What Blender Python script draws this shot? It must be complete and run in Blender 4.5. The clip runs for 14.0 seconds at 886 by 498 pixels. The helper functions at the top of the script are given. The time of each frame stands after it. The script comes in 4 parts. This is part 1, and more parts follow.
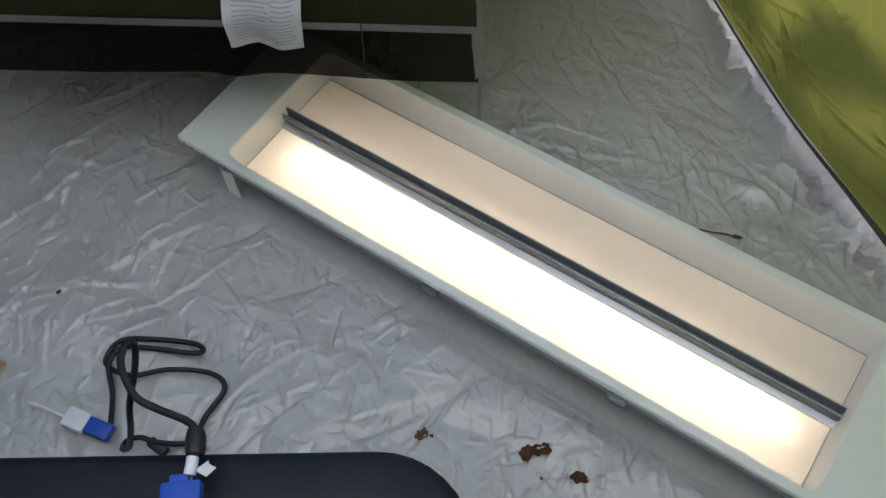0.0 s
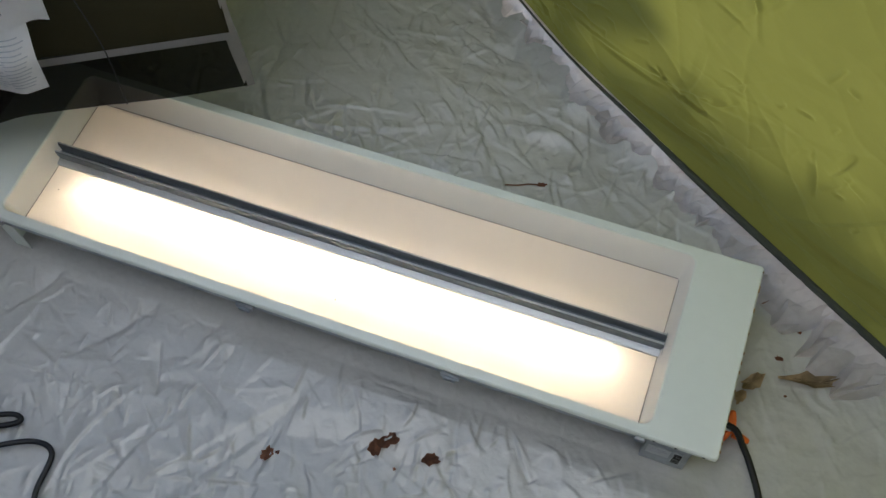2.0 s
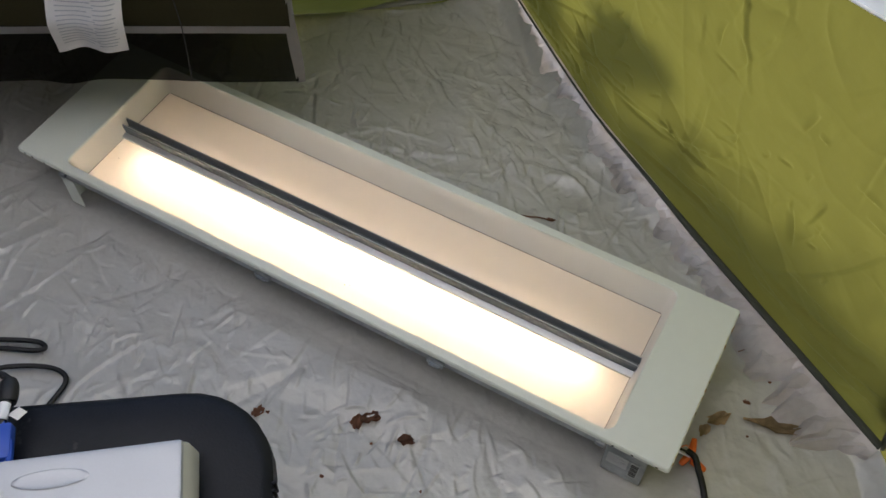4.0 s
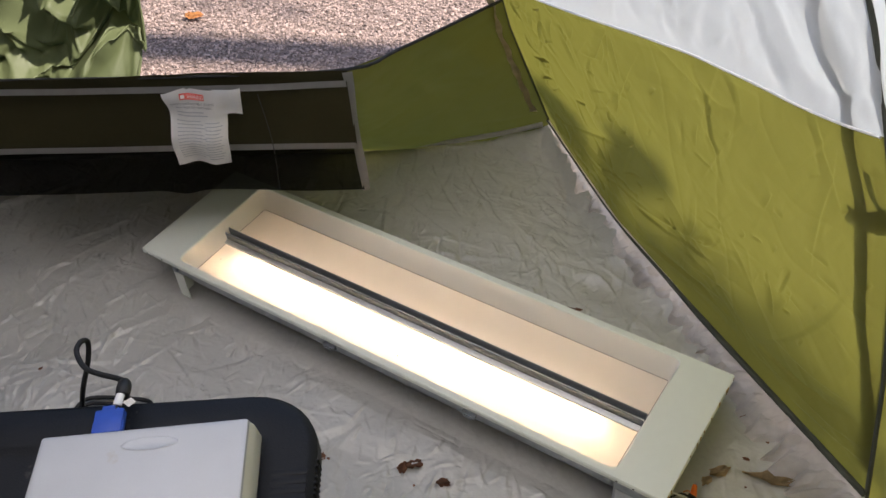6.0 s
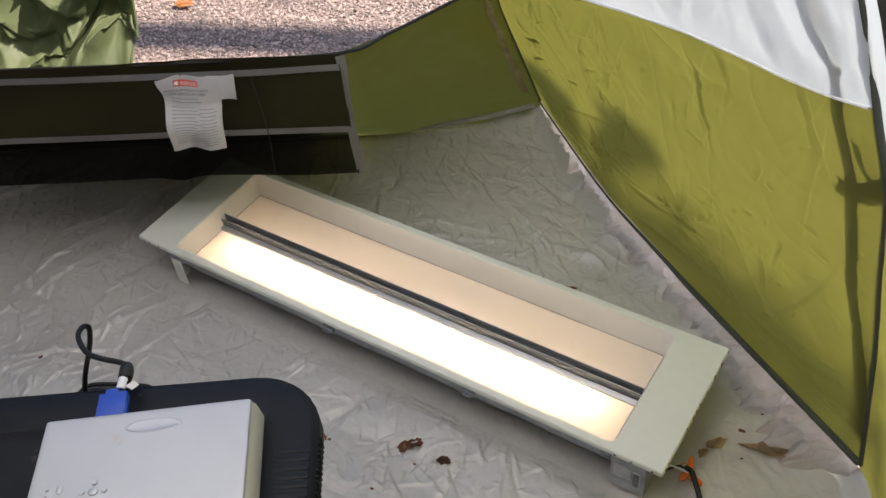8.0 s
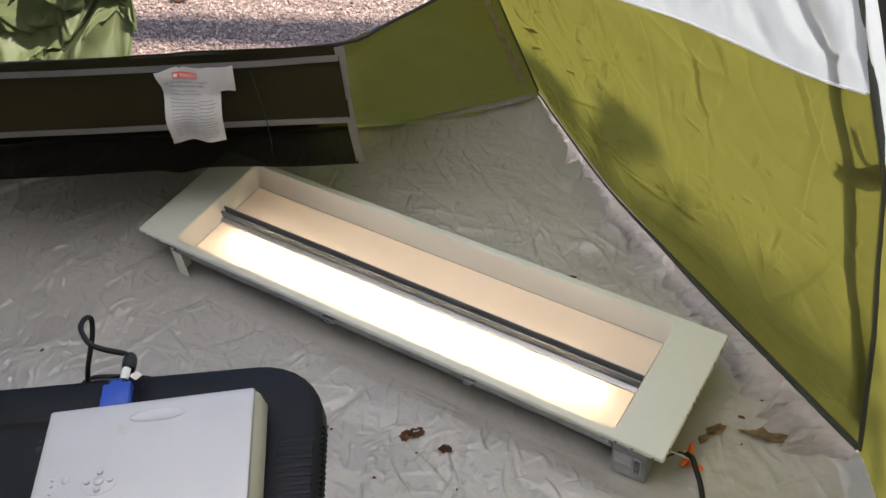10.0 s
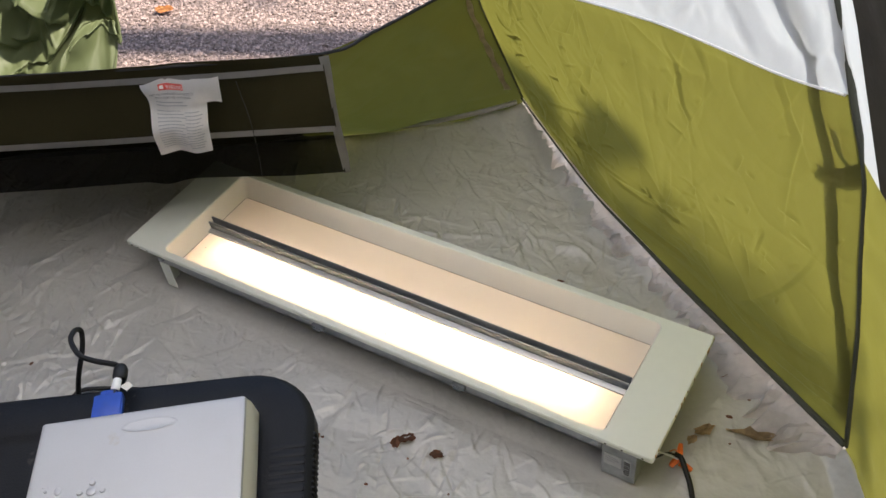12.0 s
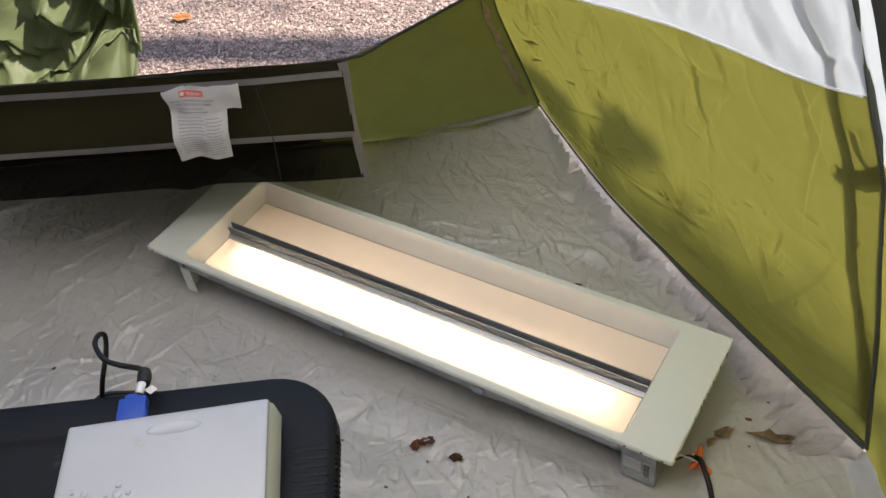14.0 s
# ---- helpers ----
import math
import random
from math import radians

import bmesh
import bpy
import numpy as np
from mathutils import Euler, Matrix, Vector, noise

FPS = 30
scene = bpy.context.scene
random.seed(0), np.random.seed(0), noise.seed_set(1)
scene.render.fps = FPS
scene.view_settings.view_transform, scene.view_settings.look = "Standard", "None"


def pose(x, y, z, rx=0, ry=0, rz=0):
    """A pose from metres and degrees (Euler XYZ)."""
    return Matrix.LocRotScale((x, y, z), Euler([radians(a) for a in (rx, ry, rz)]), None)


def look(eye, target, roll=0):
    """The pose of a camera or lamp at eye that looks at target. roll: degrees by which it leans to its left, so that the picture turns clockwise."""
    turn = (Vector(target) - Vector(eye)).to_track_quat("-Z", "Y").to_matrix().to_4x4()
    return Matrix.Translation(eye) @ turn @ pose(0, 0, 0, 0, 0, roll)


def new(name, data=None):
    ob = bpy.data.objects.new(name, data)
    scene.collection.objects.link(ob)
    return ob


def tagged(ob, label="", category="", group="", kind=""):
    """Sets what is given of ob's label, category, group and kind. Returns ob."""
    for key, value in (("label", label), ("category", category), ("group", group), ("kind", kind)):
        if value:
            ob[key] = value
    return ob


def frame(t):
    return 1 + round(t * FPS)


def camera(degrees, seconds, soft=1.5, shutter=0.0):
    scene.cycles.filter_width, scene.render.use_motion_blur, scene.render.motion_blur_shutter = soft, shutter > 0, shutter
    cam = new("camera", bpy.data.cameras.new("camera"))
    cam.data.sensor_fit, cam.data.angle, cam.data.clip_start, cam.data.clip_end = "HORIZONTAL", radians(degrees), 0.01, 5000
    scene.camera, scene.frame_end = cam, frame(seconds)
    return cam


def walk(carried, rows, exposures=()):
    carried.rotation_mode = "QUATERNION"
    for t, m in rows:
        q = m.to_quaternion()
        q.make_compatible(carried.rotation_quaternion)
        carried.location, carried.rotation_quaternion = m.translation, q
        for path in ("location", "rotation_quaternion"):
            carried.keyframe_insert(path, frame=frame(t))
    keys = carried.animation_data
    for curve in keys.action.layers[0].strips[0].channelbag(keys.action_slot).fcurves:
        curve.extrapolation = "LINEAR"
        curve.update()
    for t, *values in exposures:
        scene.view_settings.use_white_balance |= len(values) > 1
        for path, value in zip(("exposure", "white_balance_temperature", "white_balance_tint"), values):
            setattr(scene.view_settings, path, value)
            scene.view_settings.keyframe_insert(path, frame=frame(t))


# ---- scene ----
cam = camera(49.8, 14.0, soft=1.5)
PATH = [
    (0, (0.988, -0.536, 1.343), (0.323, 0.282, -0.356), -5.3),
    (0.5, (0.971, -0.537, 1.369), (0.233, 0.302, -0.29), -6.0),
    (1, (0.995, -0.507, 1.348), (0.37, 0.356, -0.344), -6.2),
    (1.5, (1.017, -0.461, 1.343), (0.56, 0.435, -0.386), -3.7),
    (2, (1.032, -0.43, 1.348), (0.653, 0.429, -0.418), -3.9),
    (2.5, (1.035, -0.422, 1.342), (0.63, 0.408, -0.432), -5.0),
    (4.8, (1.318, -0.809, 1.425), (0.628, 0.38, -0.029), 1.9),
    (5, (1.354, -0.847, 1.449), (0.621, 0.374, 0.046), -0.3),
    (5.5, (1.443, -0.825, 1.472), (0.61, 0.373, 0.105), -3.9),
    (6, (1.458, -0.834, 1.472), (0.573, 0.321, 0.101), -5.7),
    (6.5, (1.457, -0.843, 1.474), (0.579, 0.297, 0.086), -6.2),
    (7, (1.462, -0.846, 1.473), (0.602, 0.303, 0.079), -6.2),
    (9.5, (1.465, -0.863, 1.477), (0.592, 0.275, 0.084), -7.1),
    (10, (1.464, -0.864, 1.474), (0.61, 0.278, 0.072), -6.8),
    (10.5, (1.469, -0.865, 1.472), (0.628, 0.284, 0.067), -6.7),
    (11, (1.468, -0.88, 1.475), (0.623, 0.276, 0.079), -6.6),
    (11.5, (1.468, -0.883, 1.477), (0.63, 0.288, 0.089), -6.3),
    (12, (1.47, -0.873, 1.48), (0.633, 0.293, 0.088), -7.0),
    (12.5, (1.469, -0.875, 1.48), (0.603, 0.28, 0.096), -7.8),
    (13, (1.472, -0.881, 1.488), (0.588, 0.272, 0.113), -8.0),
    (13.5, (1.476, -0.876, 1.487), (0.592, 0.273, 0.109), -8.4),
    (14, (1.467, -0.885, 1.486), (0.602, 0.274, 0.104), -8.0),
]
walk(cam, [(t, look(eye, target, roll)) for t, eye, target, roll in PATH],
     exposures=[(0.0, 1.55, 5950, 7), (2.7, 1.46, 5900, 8), (5.0, 1.58, 6850, 15), (7.0, 1.74, 6850, 14), (14.0, 1.84, 6850, 13)])

# ---------------------------------------------------------------- light
SUN_AZ, SUN_EL = math.atan2(0.40, 0.915), radians(52)
world = bpy.data.worlds.new("world")
scene.world = world
world.use_nodes = True
wn = world.node_tree
sky = wn.nodes.new("ShaderNodeTexSky")
sky.sky_type, sky.sun_disc = "NISHITA", False
sky.sun_elevation, sky.sun_rotation = SUN_EL, math.pi / 2 - SUN_AZ
wn.links.new(sky.outputs[0], wn.nodes["Background"].inputs[0])
wn.nodes["Background"].inputs[1].default_value = 0.09
sun_dir = Vector((math.cos(SUN_AZ) * math.cos(SUN_EL), math.sin(SUN_AZ) * math.cos(SUN_EL), math.sin(SUN_EL)))
sun = new("sun", bpy.data.lights.new("sun", "SUN"))
sun.data.energy, sun.data.angle, sun.data.color = 3.2, radians(0.6), (1.0, 0.93, 0.84)
sun.matrix_basis = look(sun_dir * 20, (0, 0, 0))


# ---------------------------------------------------------------- materials
def material(name, color, rough=0.5, metal=0.0, vary=0.15, vary_scale=6.0, fine=60.0, bump=0.1, bump_scale=200.0,
             translucent=0.0, through_color=None, clear=0.0, emit=0.0, emit_color=None, spec=0.5, stain=None, stain_scale=9.0, stain_at=0.62,
             per_object=0.0, per_island=0.0, stretch=(1, 1, 1), crease=0.0, crease_scale=16.0):
    """A surface with colour variation at two scales, fine relief, and light passing through cloth where asked for."""
    m = bpy.data.materials.new(name)
    m.use_nodes = True
    t = m.node_tree
    n, l = t.nodes, t.links
    p, out = n["Principled BSDF"], n["Material Output"]
    co = n.new("ShaderNodeTexCoord")
    mp = n.new("ShaderNodeMapping")
    mp.inputs["Scale"].default_value = stretch
    l.new(co.outputs["Object"], mp.inputs[0])
    a, b = n.new("ShaderNodeTexNoise"), n.new("ShaderNodeTexNoise")
    a.inputs["Scale"].default_value, a.inputs["Detail"].default_value = vary_scale, 5
    b.inputs["Scale"].default_value, b.inputs["Detail"].default_value = fine, 3
    for tex in (a, b):
        l.new(mp.outputs[0], tex.inputs["Vector"])
    mix = n.new("ShaderNodeMath")
    mix.operation = "MULTIPLY_ADD"
    mix.inputs[1].default_value = 0.65
    l.new(a.outputs[0], mix.inputs[0])
    low = n.new("ShaderNodeMath")
    low.operation = "MULTIPLY"
    low.inputs[1].default_value = 0.35
    l.new(b.outputs[0], low.inputs[0])
    l.new(low.outputs[0], mix.inputs[2])
    last = mix.outputs[0]
    if per_object or per_island:
        src = n.new("ShaderNodeObjectInfo") if per_object else n.new("ShaderNodeNewGeometry")
        sock = src.outputs["Random"] if per_object else src.outputs["Random Per Island"]
        add = n.new("ShaderNodeMath")
        add.operation = "MULTIPLY_ADD"
        add.inputs[1].default_value = per_object or per_island
        l.new(sock, add.inputs[0])
        l.new(last, add.inputs[2])
        sub = n.new("ShaderNodeMath")
        sub.operation = "SUBTRACT"
        sub.inputs[1].default_value = (per_object or per_island) / 2
        l.new(add.outputs[0], sub.inputs[0])
        last = sub.outputs[0]
    ramp = n.new("ShaderNodeValToRGB")
    e = ramp.color_ramp.elements
    e[0].position, e[1].position = 0.28, 0.72
    e[0].color = (*[c * (1 - vary) for c in color], 1)
    e[1].color = (*[min(1, c * (1 + vary)) for c in color], 1)
    l.new(last, ramp.inputs[0])
    col = ramp.outputs[0]
    if stain:
        s = n.new("ShaderNodeTexNoise")
        s.inputs["Scale"].default_value, s.inputs["Detail"].default_value = stain_scale, 8
        l.new(co.outputs["Object"], s.inputs["Vector"])
        sr = n.new("ShaderNodeValToRGB")
        sr.color_ramp.elements[0].position, sr.color_ramp.elements[1].position = stain_at, stain_at + 0.06
        l.new(s.outputs[0], sr.inputs[0])
        sm = n.new("ShaderNodeMix")
        sm.data_type = "RGBA"
        sm.inputs["B"].default_value = (*stain, 1)
        l.new(sr.outputs[0], sm.inputs["Factor"])
        l.new(col, sm.inputs["A"])
        col = sm.outputs["Result"]
    l.new(col, p.inputs["Base Color"])
    p.inputs["Metallic"].default_value = metal
    p.inputs["Specular IOR Level"].default_value = spec
    rr = n.new("ShaderNodeMapRange")
    rr.inputs["To Min"].default_value, rr.inputs["To Max"].default_value = max(0.03, rough * 0.85), min(1, rough * 1.15)
    l.new(b.outputs[0], rr.inputs[0])
    l.new(rr.outputs[0], p.inputs["Roughness"])
    normal = None
    if bump:
        g = n.new("ShaderNodeTexNoise")
        g.inputs["Scale"].default_value, g.inputs["Detail"].default_value = bump_scale, 4
        l.new(mp.outputs[0], g.inputs["Vector"])
        bp = n.new("ShaderNodeBump")
        bp.inputs["Strength"].default_value, bp.inputs["Distance"].default_value = bump, 0.002
        l.new(g.outputs[0], bp.inputs["Height"])
        l.new(bp.outputs[0], p.inputs["Normal"])
        normal = bp.outputs[0]
        if crease:
            cr = n.new("ShaderNodeTexNoise")
            cr.noise_type = "RIDGED_MULTIFRACTAL"
            cr.inputs["Scale"].default_value, cr.inputs["Detail"].default_value = crease_scale, 5
            cr.inputs["Distortion"].default_value = 0.6
            l.new(mp.outputs[0], cr.inputs["Vector"])
            b2 = n.new("ShaderNodeBump")
            b2.inputs["Strength"].default_value, b2.inputs["Distance"].default_value = crease, 0.012
            l.new(cr.outputs[0], b2.inputs["Height"])
            l.new(bp.outputs[0], b2.inputs["Normal"])
            l.new(b2.outputs[0], p.inputs["Normal"])
            normal = b2.outputs[0]
    shader = p.outputs[0]
    if emit:
        p.inputs["Emission Color"].default_value = (*(emit_color or color), 1)
        p.inputs["Emission Strength"].default_value = emit
    if translucent:
        tr = n.new("ShaderNodeBsdfTranslucent")
        tint = n.new("ShaderNodeMix")
        tint.data_type, tint.blend_type = "RGBA", "MIX"
        tint.inputs["Factor"].default_value = 0.75
        tint.inputs["B"].default_value = (*(through_color or color), 1)
        l.new(col, tint.inputs["A"])
        l.new(tint.outputs["Result"], tr.inputs[0])
        if normal:
            l.new(normal, tr.inputs["Normal"])
        mx = n.new("ShaderNodeMixShader")
        mx.inputs[0].default_value = translucent
        l.new(shader, mx.inputs[1])
        l.new(tr.outputs[0], mx.inputs[2])
        shader = mx.outputs[0]
    if clear:
        tp = n.new("ShaderNodeBsdfTransparent")
        mx = n.new("ShaderNodeMixShader")
        mx.inputs[0].default_value = clear
        l.new(shader, mx.inputs[1])
        l.new(tp.outputs[0], mx.inputs[2])
        shader = mx.outputs[0]
    l.new(shader, out.inputs["Surface"])
    return m


M_TARP = material("grey_tarp", (0.52, 0.51, 0.485), metal=0.12, crease=0.10, crease_scale=48, rough=0.38, vary=0.10, vary_scale=3.0, fine=90, bump=0.22, bump_scale=170, spec=0.6)
M_TARP_EDGE = material("pale_tarp_edge", (0.60, 0.56, 0.53), crease=0.25, crease_scale=30, rough=0.45, vary=0.25, vary_scale=14, bump=0.5, bump_scale=70, spec=0.5, translucent=0.45, through_color=(0.74, 0.66, 0.62))
M_GREEN = material("green_nylon", (0.15, 0.148, 0.032), rough=0.55, vary=0.10, vary_scale=2.5, fine=300, bump=0.20, bump_scale=60,
                   translucent=0.40, through_color=(0.192, 0.192, 0.038), spec=0.3)
M_WHITE_NYLON = material("white_nylon", (0.62, 0.65, 0.67), rough=0.6, vary=0.05, vary_scale=4, fine=300, bump=0.15, bump_scale=50,
                         translucent=0.34, through_color=(0.42, 0.48, 0.51), spec=0.3)
M_PIPING = material("dark_piping", (0.06, 0.065, 0.05), rough=0.8, vary=0.2, bump=0.3, bump_scale=400)
M_OLIVE = material("dark_olive_cloth", (0.033, 0.029, 0.014), rough=0.75, vary=0.2, vary_scale=5, fine=300, bump=0.3, bump_scale=500,
                   translucent=0.10, through_color=(0.05, 0.045, 0.018), spec=0.08)
M_MESH = material("black_netting", (0.0045, 0.004, 0.0035), rough=0.85, vary=0.2, bump=0.3, bump_scale=700, clear=0.10, spec=0.03)
M_TRIM = material("grey_webbing", (0.32, 0.31, 0.30), rough=0.8, vary=0.12, vary_scale=20, bump=0.4, bump_scale=600)
M_TAN_TAPE = material("tan_seam_tape", (0.50, 0.42, 0.28), rough=0.8, vary=0.25, vary_scale=30, bump=0.4, bump_scale=300)
M_TAG = material("white_satin_tag", (0.88, 0.87, 0.87), rough=0.5, vary=0.05, vary_scale=15, bump=0.2, bump_scale=100)
# white paper with the shade beside the wiring box put into its colour
M_LABEL = material("shaded_paper_label", (0.50, 0.52, 0.53), rough=0.6, vary=0.08, vary_scale=60, bump=0.1)
M_RED = material("red_print", (0.72, 0.10, 0.08), rough=0.6, vary=0.1, bump=0)
M_INK = material("dark_ink", (0.16, 0.16, 0.18), rough=0.6, vary=0.1, bump=0)
M_PRINT = material("grey_print", (0.52, 0.53, 0.57), rough=0.6, vary=0.1, bump=0)
M_PAINT = material("white_enamel", (0.78, 0.81, 0.74), rough=0.35, vary=0.03, vary_scale=5, fine=60, bump=0.04, bump_scale=250)
M_REFLECT = material("white_reflector", (0.82, 0.79, 0.72), rough=0.45, vary=0.02, bump=0.03, bump_scale=200)
M_DIFFUSER = material("frosted_acrylic", (0.82, 0.78, 0.73), rough=0.45, vary=0.03, vary_scale=14, fine=80, bump=0.03, bump_scale=300,
                      translucent=0.5, through_color=(0.86, 0.82, 0.77), spec=0.4)
M_ALU = material("extruded_aluminium", (0.50, 0.51, 0.52), rough=0.45, metal=0.6, vary=0.12, vary_scale=8, bump=0.05, bump_scale=400, stretch=(0.05, 1, 1))
M_ALU_DARK = material("dull_aluminium", (0.15, 0.165, 0.18), rough=0.34, metal=0.25, vary=0.12, vary_scale=8, bump=0.05, bump_scale=400, stretch=(0.05, 1, 1))
M_GALV = material("galvanised_steel", (0.36, 0.385, 0.41), rough=0.42, metal=0.9, vary=0.25, vary_scale=30, bump=0.1, bump_scale=120)
M_GASKET = material("grey_gasket", (0.30, 0.27, 0.26), rough=0.7, vary=0.1, bump=0)
M_RUST = material("rusty_edge", (0.40, 0.26, 0.10), rough=0.9, vary=0.5, vary_scale=60, bump=0.5)
M_TUBE = material("lamp_tube", (0.9, 0.85, 0.75), rough=0.3, vary=0.01, bump=0, emit=8.8, emit_color=(1.0, 0.85, 0.68))
M_TOTE = material("black_polyethylene", (0.0075, 0.009, 0.013), rough=0.45, vary=0.25, vary_scale=10, fine=120, bump=0.25, bump_scale=350, spec=0.22,
                  stain=(0.05, 0.05, 0.05), stain_scale=25, stain_at=0.66)
M_SILVER = material("silver_plastic", (0.50, 0.515, 0.545), rough=0.42, metal=0.45, vary=0.05, vary_scale=12, fine=400, bump=0.06, bump_scale=900,
                    stain=(0.45, 0.42, 0.38), stain_scale=14, stain_at=0.70)
M_IVORY = material("ivory_plastic", (0.72, 0.72, 0.64), rough=0.45, vary=0.05, bump=0.05)
M_BLUE = material("blue_vinyl", (0.015, 0.07, 0.42), rough=0.45, vary=0.12, vary_scale=40, bump=0.1)
M_RUBBER = material("black_cable", (0.009, 0.009, 0.010), rough=0.5, vary=0.2, vary_scale=30, bump=0.15, bump_scale=500)
M_WHITEP = material("white_plastic", (0.76, 0.77, 0.79), rough=0.4, vary=0.05, vary_scale=30, bump=0.05)
M_ORANGE = material("orange_plastic", (0.80, 0.17, 0.03), rough=0.4, vary=0.12, vary_scale=60, bump=0.1)
M_COPPER = material("copper", (0.55, 0.25, 0.12), rough=0.35, metal=1.0, vary=0.1, bump=0)
M_LEAF = material("dry_leaf", (0.20, 0.085, 0.045), rough=0.8, vary=0.5, vary_scale=60, fine=200, bump=0.6, bump_scale=150, per_object=0.4)
M_TAN_LEAF = material("tan_leaf", (0.48, 0.35, 0.20), rough=0.8, vary=0.35, vary_scale=60, bump=0.5, bump_scale=150, per_object=0.3)
M_ORANGE_LEAF = material("orange_leaf", (0.50, 0.22, 0.07), rough=0.7, vary=0.3, vary_scale=60, bump=0.5, bump_scale=150)
M_GRAVEL = material("pale_gravel", (0.20, 0.151, 0.132), rough=0.9, vary=0.30, vary_scale=14, fine=300, bump=0.6, bump_scale=300)
M_PEBBLE = material("gravel_stone", (0.27, 0.205, 0.180), rough=0.85, vary=0.40, vary_scale=60, bump=0.4, bump_scale=500, per_island=0.8)
M_BARK = material("bark", (0.12, 0.09, 0.07), rough=0.95, vary=0.4, vary_scale=12, bump=1.0, bump_scale=25)
M_NEEDLE = material("foliage", (0.05, 0.09, 0.03), rough=0.7, vary=0.4, vary_scale=5, bump=0, per_island=0.6)
M_FLY = material("pale_green_fly", (0.088, 0.108, 0.050), rough=0.55, vary=0.08, vary_scale=3, fine=300, bump=0.12, bump_scale=80,
                 translucent=0.15, through_color=(0.15, 0.19, 0.06), spec=0.3)
M_DARK = material("dark_brown_cloth", (0.03, 0.026, 0.022), rough=0.8, vary=0.2, bump=0.2)
# nylon darkened in colour so unseen sides of the tent let in less light
M_SHADE = material("dimmed_grey_nylon", (0.26, 0.255, 0.245), rough=0.6, vary=0.06, vary_scale=4, bump=0.1, bump_scale=50, translucent=0.14, through_color=(0.62, 0.61, 0.58), spec=0.3)
M_ROOF = material("thin_white_nylon", (0.78, 0.78, 0.76), rough=0.6, vary=0.05, vary_scale=4, bump=0.1, bump_scale=50, translucent=0.94, through_color=(0.97, 0.955, 0.92), spec=0.3)
M_STRAP = material("black_webbing", (0.02, 0.02, 0.02), rough=0.8, vary=0.2, bump=0.3)


# ---------------------------------------------------------------- building helpers
def thing(name, x, y, z, label, category, group="", kind=""):
    ob = new(name)
    ob.empty_display_size = 0.05
    ob.matrix_basis = pose(x, y, z)
    return tagged(ob, label, category, group, kind)


def attach(ob, parent):
    """Makes ob, whose mesh lies in world metres, a part of parent."""
    ob.parent = parent
    if parent.parent is None:
        ob.matrix_parent_inverse = parent.matrix_basis.inverted()
    return ob


def part(name, bm, mat, parent=None, label="", smooth=True):
    me = bpy.data.meshes.new(name)
    bmesh.ops.recalc_face_normals(bm, faces=bm.faces)
    bm.to_mesh(me)
    bm.free()
    me.materials.append(mat)
    if smooth:
        me.shade_smooth()
        me.set_sharp_from_angle(angle=radians(38))
    ob = new(name, me)
    if parent is not None:
        attach(ob, parent)
    if label:
        ob["label"] = label
    return ob


def box(lo, hi, bevel=0.0, segs=2, bm=None):
    bm = bm or bmesh.new()
    made = bmesh.ops.create_cube(bm, size=1.0)["verts"]
    for v in made:
        v.co = Vector([(l + h) / 2 + c * (h - l) for l, h, c in zip(lo, hi, v.co)])
    if bevel:
        edges = list({e for v in made for e in v.link_edges})
        bmesh.ops.bevel(bm, geom=edges, offset=bevel, segments=segs, affect="EDGES", profile=0.5)
    return bm


def turned(bm, m):
    bmesh.ops.transform(bm, matrix=m, verts=bm.verts)
    return bm


def prism(outline, z0, z1, bevel=0.0, segs=2):
    """A solid from a flat outline of (x, y)."""
    bm = bmesh.new()
    lo = [bm.verts.new((x, y, z0)) for x, y in outline]
    hi = [bm.verts.new((x, y, z1)) for x, y in outline]
    bm.faces.new(lo[::-1])
    top = bm.faces.new(hi)
    k = len(outline)
    for i in range(k):
        bm.faces.new((lo[i], lo[(i + 1) % k], hi[(i + 1) % k], hi[i]))
    if bevel:
        bmesh.ops.bevel(bm, geom=list(top.edges), offset=bevel, segments=segs, affect="EDGES", profile=0.5)
    return bm


def rounded(x0, y0, x1, y1, r, n=5):
    """The outline of a rectangle with round corners, counter-clockwise."""
    pts = []
    for cx, cy, a in ((x1 - r, y0 + r, -90), (x1 - r, y1 - r, 0), (x0 + r, y1 - r, 90), (x0 + r, y0 + r, 180)):
        for i in range(n + 1):
            q = radians(a + 90 * i / n)
            pts.append((cx + r * math.cos(q), cy + r * math.sin(q)))
    return pts


def loft(rings, cap_first=False, cap_last=False, closed=True):
    """Skins rings of points of equal count."""
    bm = bmesh.new()
    vs = [[bm.verts.new(p) for p in ring] for ring in rings]
    k = len(rings[0])
    for a, b in zip(vs, vs[1:]):
        for i in range(k if closed else k - 1):
            bm.faces.new((a[i], a[(i + 1) % k], b[(i + 1) % k], b[i]))
    if cap_first:
        bm.faces.new(vs[0][::-1])
    if cap_last:
        bm.faces.new(vs[-1])
    return bm


def smooth_line(points, steps=6):
    """Catmull-Rom through the points."""
    p = [Vector(q) for q in points]
    p = [2 * p[0] - p[1], *p, 2 * p[-1] - p[-2]]
    out = []
    for i in range(1, len(p) - 2):
        for j in range(steps):
            t = j / steps
            a, b, c, d = p[i - 1], p[i], p[i + 1], p[i + 2]
            out.append(0.5 * (2 * b + (c - a) * t + (2 * a - 5 * b + 4 * c - d) * t * t + (3 * b - a - 3 * c + d) * t ** 3))
    return out + [p[-2]]


